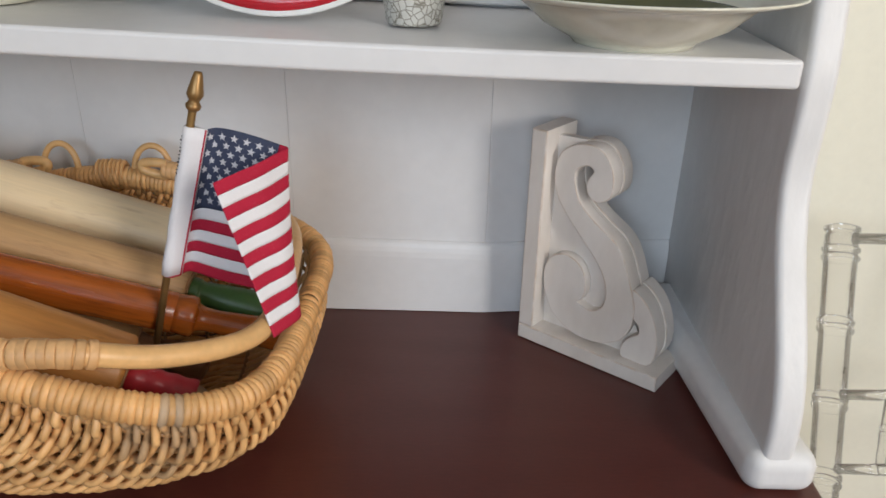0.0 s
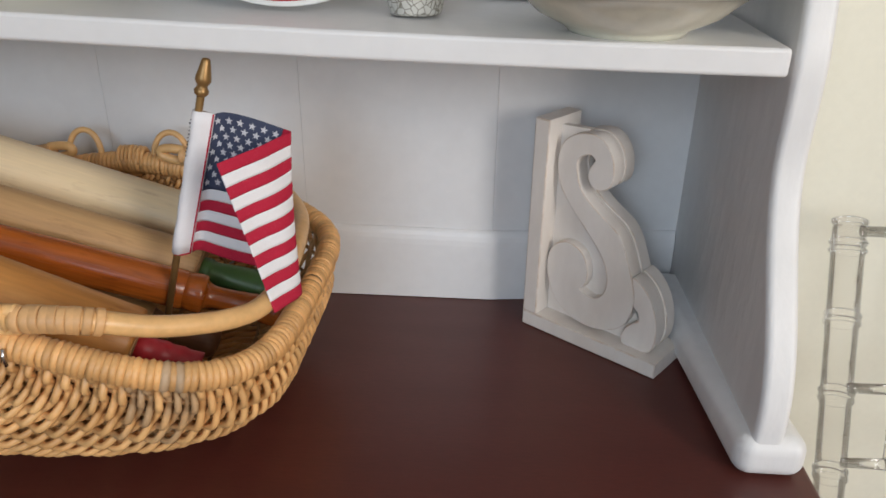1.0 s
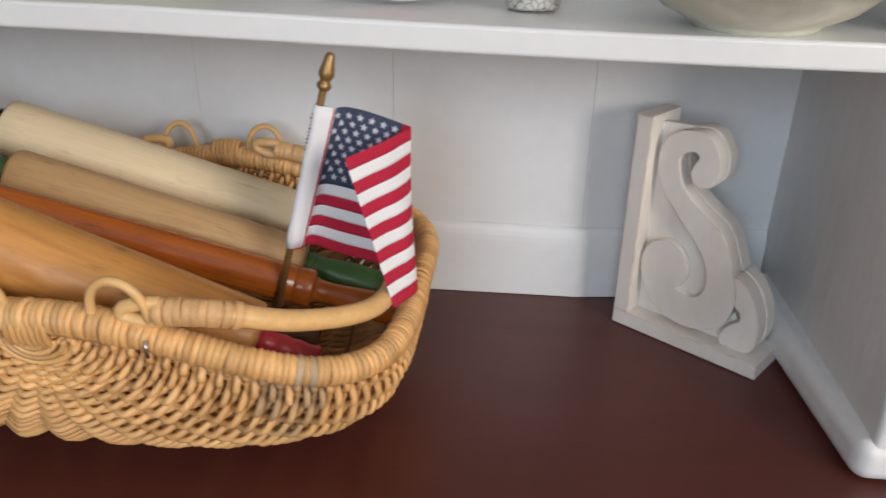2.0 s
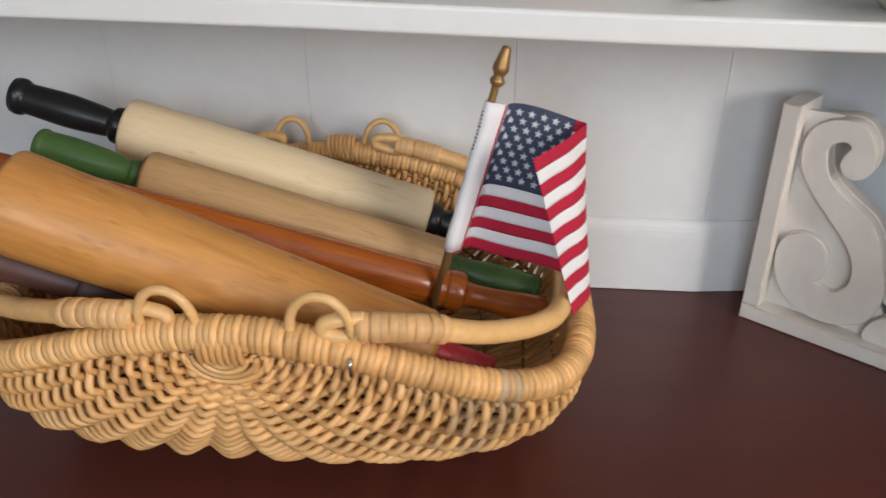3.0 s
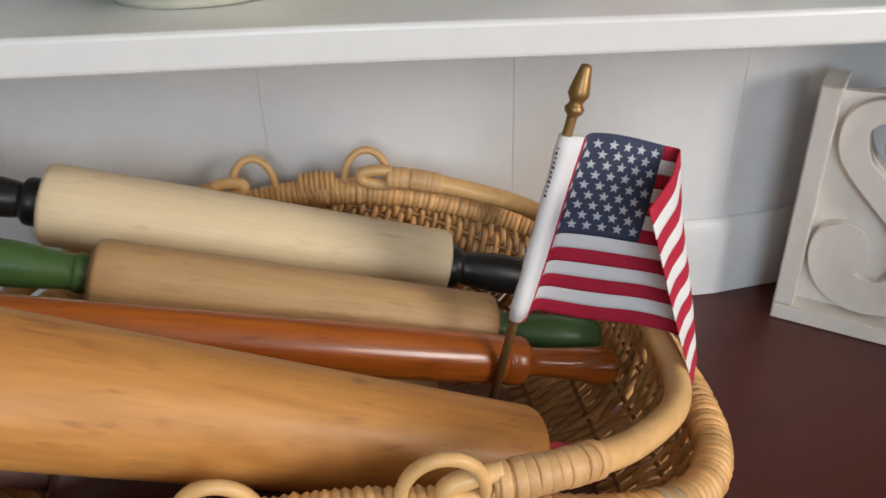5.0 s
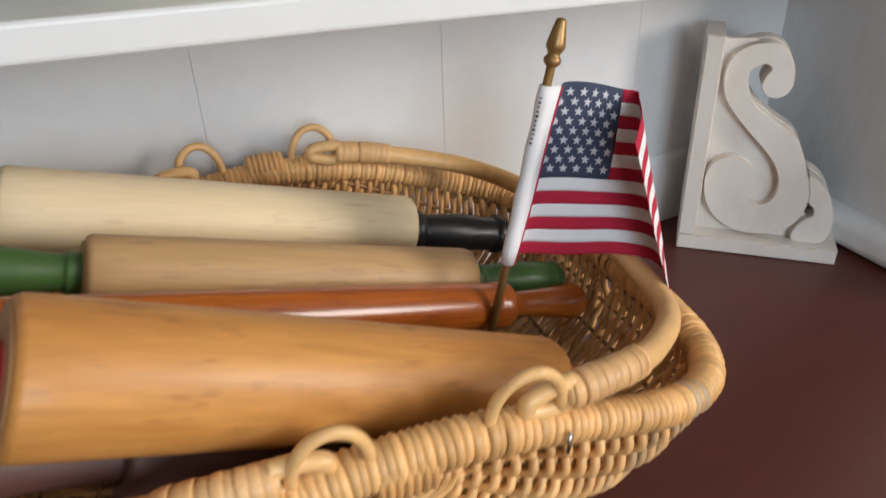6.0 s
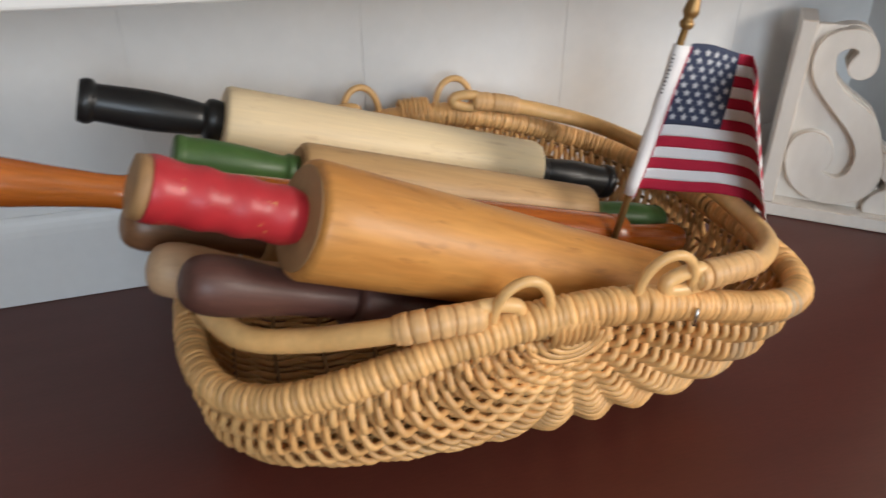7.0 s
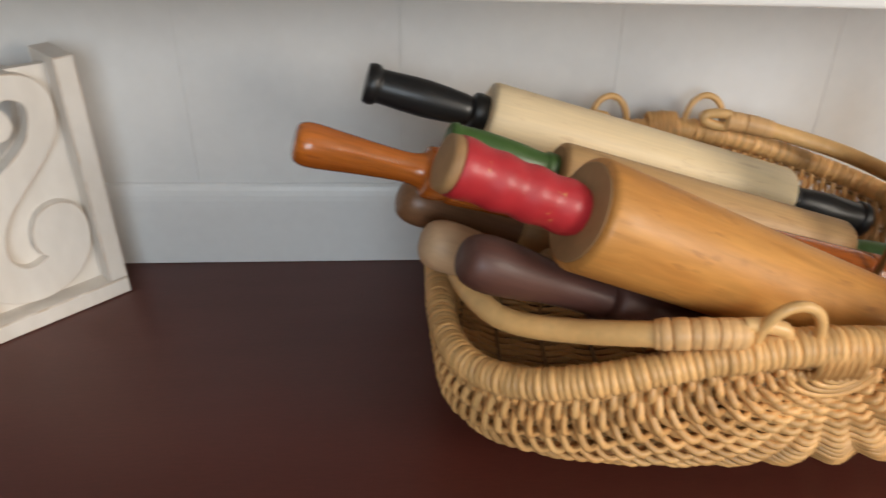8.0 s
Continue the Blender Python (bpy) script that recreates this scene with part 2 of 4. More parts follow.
def stained(m, colour):
    """Old water stain on one end of a strand of cane."""
    n, link = m.node_tree.nodes, m.node_tree.links.new
    bsdf = n["Principled BSDF"]
    old = bsdf.inputs["Base Color"].links[0].from_socket
    coord, split, tex, add, edge, mx = (n.new("ShaderNode" + k) for k in ("TexCoord", "SeparateXYZ", "TexNoise", "Math", "MapRange", "Mix"))
    tex.inputs["Scale"].default_value = 45
    link(coord.outputs["Object"], split.inputs[0]), link(coord.outputs["Object"], tex.inputs["Vector"])
    add.operation = "MULTIPLY_ADD"
    add.inputs[1].default_value = 0.22
    link(tex.outputs["Fac"], add.inputs[0]), link(split.outputs[0], add.inputs[2])
    edge.inputs[1].default_value, edge.inputs[2].default_value, edge.inputs[4].default_value = 0.215, 0.26, 0.62
    link(add.outputs[0], edge.inputs[0])
    mx.data_type = "RGBA"
    mx.inputs[7].default_value = (*colour, 1)
    link(edge.outputs[0], mx.inputs[0]), link(old, mx.inputs[6])
    link(mx.outputs[2], bsdf.inputs["Base Color"])
    return m


CANE_STAINED = stained(surface("stained_cane", (0.78, 0.46, 0.19), 0.42, (0.58, 0.29, 0.10), 26, 0.8, 240, 0.2, per_object=0.2), (0.31, 0.225, 0.145))


# ---- mesh helpers ----
def link_mesh(name, bm, material, smooth=True):
    bmesh.ops.recalc_face_normals(bm, faces=bm.faces[:])
    me = bpy.data.meshes.new(name)
    bm.to_mesh(me)
    bm.free()
    me.materials.append(material)
    if smooth:
        me.shade_smooth()
    return me


def part(name, bm, material, parent=None, label="", smooth=True):
    ob = new(name, link_mesh(name, bm, material, smooth))
    ob.parent = parent
    return tagged(ob, label)


def empty(name, m, label, category, group=""):
    ob = new(name)
    ob.empty_display_size = 0.02
    ob.matrix_world = m
    return tagged(ob, label, category, group)


def box(bm, lo, hi, bevel=0.0, segments=2):
    made = bmesh.ops.create_cube(bm, size=1, matrix=Matrix.LocRotScale([(a + b) / 2 for a, b in zip(lo, hi)], None, [b - a for a, b in zip(lo, hi)]))
    if bevel:
        edges = {e for v in made["verts"] for e in v.link_edges}
        bmesh.ops.bevel(bm, geom=list(edges), offset=bevel, segments=segments, affect="EDGES", profile=0.5)
    return bm


def lathe(bm, profile, segments=32, axis="x"):
    """Turns (distance along the axis, radius) pairs into a body of revolution."""
    rings = []
    for d, r in profile:
        ring = []
        for k in range(segments):
            a = 2 * math.pi * k / segments
            c, s_ = max(r, 1e-5) * math.cos(a), max(r, 1e-5) * math.sin(a)
            ring.append(bm.verts.new((d, c, s_) if axis == "x" else (c, s_, d)))
        rings.append(ring)
    for a, b in zip(rings, rings[1:]):
        for k in range(segments):
            bm.faces.new((a[k], a[(k + 1) % segments], b[(k + 1) % segments], b[k]))
    bm.faces.new(rings[0]), bm.faces.new(rings[-1])
    return bm


def tube(bm, points, radius, sides=6, closed=False, flat=1.0):
    """A rod of even or listed radius along points."""
    pts = [Vector(p) for p in points]
    count = len(pts)
    radii = radius if isinstance(radius, (list, tuple)) else [radius] * count
    rings, up = [], None
    for i, p in enumerate(pts):
        a = pts[(i - 1) % count] if closed or i else pts[0]
        b = pts[(i + 1) % count] if closed or i < count - 1 else pts[-1]
        d = (b - a).normalized()
        if up is None:
            up = Vector((0, 0, 1)) if abs(d.z) < 0.9 else Vector((1, 0, 0))
        side = d.cross(up).normalized()
        up = side.cross(d).normalized()
        rings.append([bm.verts.new(p + radii[i] * (math.cos(2 * math.pi * k / sides) * side + flat * math.sin(2 * math.pi * k / sides) * up)) for k in range(sides)])
    pairs = list(zip(rings, rings[1:])) + ([(rings[-1], rings[0])] if closed else [])
    for a, b in pairs:
        for k in range(sides):
            bm.faces.new((a[k], a[(k + 1) % sides], b[(k + 1) % sides], b[k]))
    if not closed:
        bm.faces.new(rings[0]), bm.faces.new(rings[-1])
    return bm


def spline(points, steps=8, closed=False):
    """A smooth curve through control points."""
    pts = [Vector(p) for p in points]
    n, out = len(pts), []
    for i in range(n if closed else n - 1):
        def g(k):
            return pts[k % n] if closed else pts[min(max(k, 0), n - 1)]
        p0, p1, p2, p3 = g(i - 1), g(i), g(i + 1), g(i + 2)
        for j in range(steps):
            t = j / steps
            out.append(0.5 * ((2 * p1) + (p2 - p0) * t + (2 * p0 - 5 * p1 + 4 * p2 - p3) * t * t + (3 * p1 - p0 - 3 * p2 + p3) * t ** 3))
    if not closed:
        out.append(pts[-1])
    return out


def slab(bm, outline, low, high, bevel=0.0015, worn=0):
    """Extrudes an outline of (u, w) from depth low to high; local axes u, depth, w."""
    verts = [bm.verts.new((u, low, w)) for u, w in outline]
    face = bm.faces.new(verts)
    ext = bmesh.ops.extrude_face_region(bm, geom=[face])
    top = [v for v in ext["geom"] if isinstance(v, bmesh.types.BMVert)]
    bmesh.ops.translate(bm, verts=top, vec=(0, high - low, 0))
    if bevel:
        rim = {e for v in verts + top for e in v.link_edges if abs(e.verts[0].co.y - e.verts[1].co.y) < 1e-7}
        bmesh.ops.bevel(bm, geom=list(rim), offset=bevel, segments=2, affect="EDGES", profile=0.5, material=worn)
    return bm


C = 0.84  # height of the hutch's worktop


# ---- room ----
def setting(name, bm, material, label, smooth=False):
    return tagged(part(name, bm, material, None, label, smooth), category=name.split("_")[0], kind="structure")


setting("floor", box(bmesh.new(), (-3.6, -2.1, -0.1), (1.8, 1.0, 0.0)), FLOOR_WOOD, "plain brown oak floor of the room")
setting("ceiling", box(bmesh.new(), (-3.6, -2.1, 2.5), (1.8, 1.0, 2.6)), CEILING_PAINT, "plain white ceiling of the room")
setting("wall_north", box(bmesh.new(), (-3.6, 0.87, 0.0), (1.8, 1.0, 2.5)), CREAM, "cream painted wall behind the hutch")
# the east, west and south walls are unseen; their tan sets the bounce
bm = bmesh.new()
for lo, hi in (((-1.9, 0.0), (0.87, 1.15)), ((-1.9, 2.30), (0.87, 2.5)), ((-1.9, 1.15), (-1.64, 2.30)), ((-0.76, 1.15), (0.87, 2.30))):
    box(bm, (1.66, lo[0], lo[1]), (1.80, hi[0], hi[1]))
setting("wall_east", bm, ROOM_PAINT, "unseen side wall with a window opening, tan for warm bounce")
setting("wall_west", box(bmesh.new(), (-3.6, -1.9, 0.0), (-3.5, 0.87, 2.5)), ROOM_PAINT, "unseen side wall, tan for warm bounce")
bm = bmesh.new()
for lo, hi in (((-3.6, 0.0), (1.8, 1.15)), ((-3.6, 2.30), (1.8, 2.5)), ((-3.6, 1.15), (-1.0, 2.30)), ((0.10, 1.15), (1.8, 2.30))):
    box(bm, (lo[0], -2.1, lo[1]), (hi[0], -1.9, hi[1]))
setting("wall_south", bm, ROOM_PAINT, "unseen wall with a window opening, tan for warm bounce")

# ---- hutch: cabinet, worktop, back boards, side, shelf ----
X_LEFT, X_RIGHT, BACK = -1.09, 0.235, 0.785


def sagged(bm, slope):
    """Lets a long board hang out of level."""
    for v in bm.verts:
        v.co.z -= slope * v.co.x
    return bm



hutch = empty("hutch", pose(0, 0, 0), "white painted hutch with a mahogany worktop and wavy side", "hutch")
part("cabinet_body", box(bmesh.new(), (X_LEFT - 0.03, 0.33, 0.0), (X_RIGHT + 0.035, 0.845, C - 0.03), 0.003), WHITE, hutch, "white painted lower cabinet", False)
part("worktop", box(bmesh.new(), (X_LEFT - 0.055, 0.29, C - 0.03), (X_RIGHT + 0.052, 0.845, C), 0.004, 3), MAHOGANY, hutch, "dark mahogany stained worktop", False)
SEAMS = (X_LEFT - 0.02, -0.997, -0.790, -0.584, -0.379, -0.172, 0.031, X_RIGHT + 0.02)
for a, b in zip(SEAMS, SEAMS[1:]):
    bm = box(bmesh.new(), (a + 0.0001, BACK + 0.008, C + 0.002), (b - 0.0001, BACK + 0.024, 1.92), 0.0003, 1)
    for v in bm.verts:
        # the last board has sprung back where it meets the side
        v.co.y += 0.125 * (v.co.x - SEAMS[-2]) if a == SEAMS[-2] else 0.0
    part("back_board", bm, WHITE, hutch, smooth=False)
part("back_liner", box(bmesh.new(), (X_LEFT, BACK + 0.0505, C + 0.002), (X_RIGHT, BACK + 0.060, 1.92)), WHITE, hutch, smooth=False)
# rounded skirting at the foot of the back boards
bm = bmesh.new()
steps = [(BACK, C), (BACK, C + 0.058)] + [(BACK + 0.0075 * (1 - math.cos(radians(a))), C + 0.058 + 0.024 * math.sin(radians(a))) for a in range(15, 91, 15)] + [(BACK + 0.0085, C)]
ends = [[bm.verts.new((x, y + back, z + 0.0008 - (0.0104 * x if z > C + 0.01 else 0))) for y, z in steps] for x, back in ((X_LEFT + 0.002, 0), (SEAMS[-2], 0), (X_RIGHT - 0.002, 0.0255))]
for a, b in zip(ends, ends[1:]):
    for k in range(len(steps)):
        bm.faces.new((a[k], a[(k + 1) % len(steps)], b[(k + 1) % len(steps)], b[k]))
bm.faces.new(ends[0]), bm.faces.new(ends[-1])
part("back_skirting", bm, WHITE, hutch, "rounded white skirting strip", False)


def side_foot(x0, x1):
    """The rounded block that a side stands on."""
    bm = bmesh.new()
    box(bm, (x0, 0.512, C + 0.0008), (x1, BACK + 0.02, C + 0.038), 0.014, 7)
    for v in bm.verts:
        v.co.x += 0.0016 * noise.noise(v.co * 22)
        v.co.z += 0.001 * noise.noise(v.co * 31 + Vector((4, 0, 0))) if v.co.z > C + 0.02 else 0
    return bm


def side_edge(z):
    """Depth of the wavy front edge of a side at height z."""
    k = min(max((z - 0.875) / (1.10 - 0.875), 0), 1)
    wave = 0.516 + 0.070 * (3 * k * k - 2 * k ** 3) - 0.004 * math.sin(k * math.pi * 2)
    return wave + (0.02 * math.sin((z - 1.15) * 9) if z > 1.15 else 0)


def side_board(x0, x1):
    bm = bmesh.new()
    rows = []
    zs = [C + 0.008 + (1.92 - C - 0.008) * (k / 90) for k in range(91)]
    for z in zs:
        y, r = side_edge(z), 0.006
        rows.append([bm.verts.new(v) for v in ((x0, BACK + 0.05, z), (x0, y + r, z), (x0 + r * 0.076, y + r * 0.617, z), (x0 + r * 0.293, y + r * 0.293, z), (x0 + r * 0.617, y + r * 0.076, z), (x0 + r, y, z),
                                              (x1 - r, y, z), (x1 - r * 0.617, y + r * 0.076, z), (x1 - r * 0.293, y + r * 0.293, z), (x1 - r * 0.076, y + r * 0.617, z), (x1, y + r, z), (x1, BACK + 0.05, z))])
    for a, b in zip(rows, rows[1:]):
        for k in range(12):
            bm.faces.new((a[k], a[(k + 1) % 12], b[(k + 1) % 12], b[k]))
    bm.faces.new(rows[0]), bm.faces.new(rows[-1])
    return bm


def toed(bm, slope):
    """Turns a foot slightly inwards towards the back."""
    for v in bm.verts:
        v.co.x -= slope * (v.co.y - 0.53)
    return bm


part("side_foot", toed(side_foot(X_RIGHT - 0.013, X_RIGHT + 0.044), 0.07), THICK_PAINT, hutch, "thickly painted rounded foot block")
part("side_board", side_board(X_RIGHT - 0.001, X_RIGHT + 0.023), THICK_PAINT, hutch, "white side board with a wavy front edge")
part("side_foot", side_foot(X_LEFT - 0.047, X_LEFT + 0.013), THICK_PAINT, hutch)
part("side_board", side_board(X_LEFT - 0.024, X_LEFT), THICK_PAINT, hutch)
for ob in hutch.children:
    if ob.name.startswith("side_"):
        even_shading = ob.modifiers.new("even_shading", "WEIGHTED_NORMAL")
        even_shading.weight, even_shading.keep_sharp = 90, True
SHELF, SAG = 1.1665, 0.0203
for z in (SHELF, 1.545):
    bm = box(bmesh.new(), (X_LEFT, 0.568, z - 0.0198), (X_RIGHT - 0.0015, BACK + 0.007, z), 0.003, 3)
    for v in bm.verts:
        # the front corner at the side is rounded off
        if v.co.x > X_RIGHT - 0.03 and v.co.y < 0.60:
            v.co.x -= 0.0105
    for k in range(1, 12):
        x = X_LEFT + (X_RIGHT - X_LEFT) * k / 12
        bmesh.ops.bisect_plane(bm, geom=bm.verts[:] + bm.edges[:] + bm.faces[:], plane_co=(x, 0, 0), plane_no=(1, 0, 0))
    for v in bm.verts:
        v.co.z -= 0.0022 * max(0.0, 1 - ((v.co.x + 0.02) / 0.27) ** 2)
    part("shelf", sagged(bm, SAG), WHITE, hutch, "thick white painted shelf", False)
part("shelf_ledge", sagged(box(bmesh.new(), (X_LEFT, BACK - 0.008, SHELF + 0.0005), (X_RIGHT - 0.001, BACK + 0.0075, SHELF + 0.012), 0.002), SAG), WHITE, hutch, smooth=False)
part("top_board", box(bmesh.new(), (X_LEFT - 0.04, 0.53, 1.9205), (X_RIGHT + 0.04, 0.845, 1.945), 0.003), WHITE, hutch, smooth=False)


# ---- corbels ----
SCROLL = [(0.0424, 0.183), (0.0467, 0.167), (0.054, 0.156), (0.068, 0.1446), (0.082, 0.136), (0.093, 0.128), (0.102, 0.115), (0.1115, 0.0915), (0.1165, 0.076), (0.1176, 0.056), (0.109, 0.034), (0.0873, 0.0217),
          (0.0627, 0.020), (0.0416, 0.028), (0.028, 0.041), (0.020, 0.0594), (0.0183, 0.078), (0.0226, 0.0927), (0.0315, 0.1007), (0.043, 0.103), (0.056, 0.098), (0.064, 0.086), (0.066, 0.071), (0.0626, 0.061), (0.059, 0.057), (0.073, 0.0526),
          (0.0826, 0.058), (0.087, 0.069), (0.0863, 0.083), (0.080, 0.0976), (0.069, 0.1114), (0.053, 0.1274), (0.037, 0.1446), (0.0263, 0.159), (0.0213, 0.1756), (0.0217, 0.192), (0.027, 0.2044), (0.037, 0.212), (0.048, 0.2155), (0.0604, 0.2158),
          (0.071, 0.210), (0.0794, 0.1975), (0.082, 0.183), (0.080, 0.171), (0.071, 0.1645), (0.061, 0.166), (0.055, 0.175), (0.057, 0.185), (0.061, 0.192), (0.056, 0.196), (0.049, 0.194), (0.044, 0.190)]
CURL = [(0.1135, 0.0892), (0.124, 0.0845), (0.134, 0.0735), (0.142, 0.056), (0.145, 0.037), (0.1424, 0.022), (0.135, 0.016), (0.122, 0.016), (0.1116, 0.0165), (0.109, 0.024), (0.113, 0.0354), (0.119, 0.042), (0.125, 0.047), (0.124, 0.055), (0.1186, 0.060), (0.1175, 0.0714)]
RECESS = [(0.0155, 0.2155), (0.0476, 0.217), (0.0326, 0.2044), (0.027, 0.175), (0.0392, 0.1509), (0.062, 0.1253), (0.0936, 0.1023), (0.110, 0.0744), (0.1151, 0.0512), (0.130, 0.0268), (0.130, 0.0155), (0.0141, 0.0068)]


def flip(outline, side):
    return [(side * u, w) for u, w in outline]


def inset(line, d):
    """Draws an outline in by d."""
    n = len(line)
    area = sum(line[i][0] * line[(i + 1) % n][1] - line[(i + 1) % n][0] * line[i][1] for i in range(n))
    turn = 1 if area > 0 else -1
    out = []
    for i in range(n):
        a, b = Vector(line[i - 1]), Vector(line[(i + 1) % n])
        e = (b - a).normalized()
        out.append((line[i][0] - turn * e.y * d, line[i][1] + turn * e.x * d))
    return out


def corbel(m, side, label):
    """A scroll corbel; side is 1 or -1 for its mirror image."""
    top = empty("corbel", m, label, "corbel", "pair of corbels")
    deep = 0.055
    bm = slab(bmesh.new(), flip([(0.0, 0.0165), (0.0165, 0.0165), (0.0165, 0.2235), (0.0, 0.2235)], side), 0.0, deep, 0.0014, 1)
    part("back_plate", bm, CORBEL, top, smooth=False).data.materials.append(WORN_EDGE)
    bm = slab(bmesh.new(), flip([(0.0, 0.0), (0.1535, 0.0), (0.1535, 0.016), (0.0, 0.016)], side), 0.0, deep, 0.0014, 1)
    part("base_plate", bm, CORBEL, top, smooth=False).data.materials.append(WORN_EDGE)
    part("recessed_panel", slab(bmesh.new(), flip(RECESS, side), 0.022, 0.030, 0.0), CORBEL, top, smooth=False)
    scroll = [(v.x, v.y) for v in spline([(side * u, w, 0) for u, w in SCROLL], 3, True)]
    curl = [(v.x, v.y) for v in spline([(side * u, w, 0) for u, w in CURL], 5, True)]
    for name, line in (("scroll", scroll), ("curl", curl)):
        for a, b, d in ((0.0115, 0.0270, 0.0), (0.0270, 0.0330, 0.0016), (0.0330, 0.0500, 0.0)):
            part(name + "_layer", slab(bmesh.new(), inset(line, d), a, b, 0.0 if d else 0.0010, 1), CORBEL, top, smooth=False).data.materials.append(WORN_EDGE)
    return top


corbel(Matrix.Translation((0.066, 0.739, C + 0.0004)) @ pose(0, 0, 0, 0, 0, -38.3), 1, "distressed white wooden scroll corbel standing on the worktop")
corbel(Matrix.Translation((-0.857, 0.733, C + 0.0004)) @ pose(0, 0, 0, 0, 0, 43.5) @ Matrix.Diagonal((1.05, 1, 1.068, 1)), -1, "distressed cream wooden scroll corbel turned towards the basket")


# ---- wicker basket ----
BX, BY, BA, BB = -0.340, 0.588, 0.2145, 0.170
BA_RIGHT = 0.2200
basket = empty("wicker_basket", pose(BX, BY, C), "oblong honey-coloured wicker basket full of rolling pins on the worktop", "basket")


def power(c, n):
    return math.copysign(abs(c) ** (2 / n), c)


def rim_height(x):
    """Height of the rim over the worktop, with its hump in the middle."""
    return 0.115 + 0.053 * math.cos(math.pi / 2 * min(abs(x) / 0.26, 1)) ** 2


def even(f, count=900):
    """Re-times a curve f on 0..1 to even steps of length."""
    ts = np.linspace(0, 1, count)
    for _ in range(2):
        ts = (1 - np.cos(np.pi * ts)) / 2
    pts = np.array([f(t) for t in ts])
    run = np.concatenate([[0], np.cumsum(np.linalg.norm(np.diff(pts, axis=0), axis=1))])
    run /= run[-1]
    return lambda s_: f(float(np.interp(s_, run, ts)))


def rim_raw(t, square, reach):
    a = -math.pi / 2 + math.pi * t
    x, y = reach * power(max(math.cos(a), 0), square), BB * power(math.sin(a), square)
    return x, y, rim_height(x) - 0.009 * min(max(y / BB + 0.3, 0), 1)


def keel_raw(t):
    a = math.pi * t
    y, deep = -BB * power(math.cos(a), 2.42), power(max(math.sin(a), 0), 2.42)
    return 0.0, y, (0.160 - (0.009 if y > 0 else 0)) * (1 - deep) + 0.0075 * deep


rim_half, rim_left, keel = even(lambda t: rim_raw(t, 4.3, BA_RIGHT)), even(lambda t: rim_raw(t, 4.1, BA)), even(keel_raw)


def shell(phi, s_):
    """The basket's wall: s_ runs from the front eye to the back one, phi across from rim to rim."""
    rx, ry, rz = rim_half(s_)
    lx, ly, lz = rim_left(s_)
    _, ky, kz = keel(s_)
    k = min(min(s_, 1 - s_) / 0.26, 1)
    k = 3 * k * k - 2 * k ** 3
    m = 2.2 + 0.6 * k if phi < math.pi / 2 else 3.0 + 1.2 * k
    c, d = power(math.cos(phi), m), power(max(math.sin(phi), 0), m)
    w = (1 + c) / 2
    my, mz = (ry + ly) / 2, (rz + lz) / 2
    return Vector((rx * c if c > 0 else lx * c, ly + (ry - ly) * w + (ky - my) * d, lz + (rz - lz) * w + (kz - mz) * d))


def shell_out(phi, s_):
    """Outward normal of the wall."""
    e = 0.004
    p1, p2 = min(phi + e, math.pi - 1e-3), max(phi - e, 1e-3)
    du = shell(p1, s_) - shell(p2, s_)
    dv = shell(phi, min(s_ + e, 0.999)) - shell(phi, max(s_ - e, 0.001))
    n = du.cross(dv)
    n = n.normalized() if n.length > 1e-12 else Vector((0, 0, -1))
    return n if n.dot(shell(phi, s_) - Vector((0, 0, 0.14))) > 0 else -n


def even_angles(count=600):
    """Angles that share the wall's girth out from rim to rim, a little wider under the eyes."""
    phis = np.linspace(0.0, math.pi, count)
    pts = np.array([shell(float(a), 0.2) for a in phis])
    run = np.concatenate([[0], np.cumsum(np.linalg.norm(np.diff(pts, axis=0), axis=1))])
    return lambda f: float(np.interp(0.5 + 0.5 * (2 * f - 1) * (1.32 - 0.32 * (2 * f - 1) ** 2), run / run[-1], phis))


angle = even_angles()
RIBS = 17
# ribs take the shade-toned cane so that the gaps look dark
for k in range(1, RIBS):
    phi = angle(k / RIBS)
    pts = [shell(phi, 0.03 + 0.94 * j / 60) - shell_out(phi, 0.03 + 0.94 * j / 60) * 0.0008 for j in range(61)]
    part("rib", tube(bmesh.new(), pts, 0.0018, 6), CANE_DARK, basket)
WEAVERS = 126
rnd = random.Random(4)
for i in range(WEAVERS):
    s_ = 0.022 + 0.956 * i / (WEAVERS - 1)
    size = min(s_, 1 - s_)
    count = 160 if size > 0.1 else 120
    amp = 0.0032 * min(1, size / 0.05)
    sign = 1 if i % 2 else -1
    pts = []
    for j in range(count + 1):
        f = 0.008 + 0.984 * j / count
        phi, wave = angle(f), RIBS * math.pi * f
        fade = min(1, j / 5, (count - j) / 5)
        # close under the eyes the strands lie in plain arcs
        plain = 1 - math.exp(-((f - 0.5) / 0.17) ** 2) * (1 - min(1, size / 0.24))
        wob = 0.0006 * noise.noise(Vector((j * 0.11, i * 3.7, 0)))
        bulge = 0.0025 * (1 + math.cos(2 * wave)) * math.sin(math.pi * f) * min(1, size / 0.12)
        pts.append(shell(phi, min(max(s_ + 0.0014 * noise.noise(Vector((j * 0.07, i * 1.3, 5))), 0.005), 0.995))
                   + shell_out(phi, s_) * (fade * plain * (math.cos(wave) * amp * sign + bulge) + wob))
    grey = 0.20 < s_ < 0.27
    part("weaver", tube(bmesh.new(), pts, 0.0024 + 0.0006 * rnd.random(), 6), CANE_STAINED if grey and i % 5 != 2 else CANE, basket)

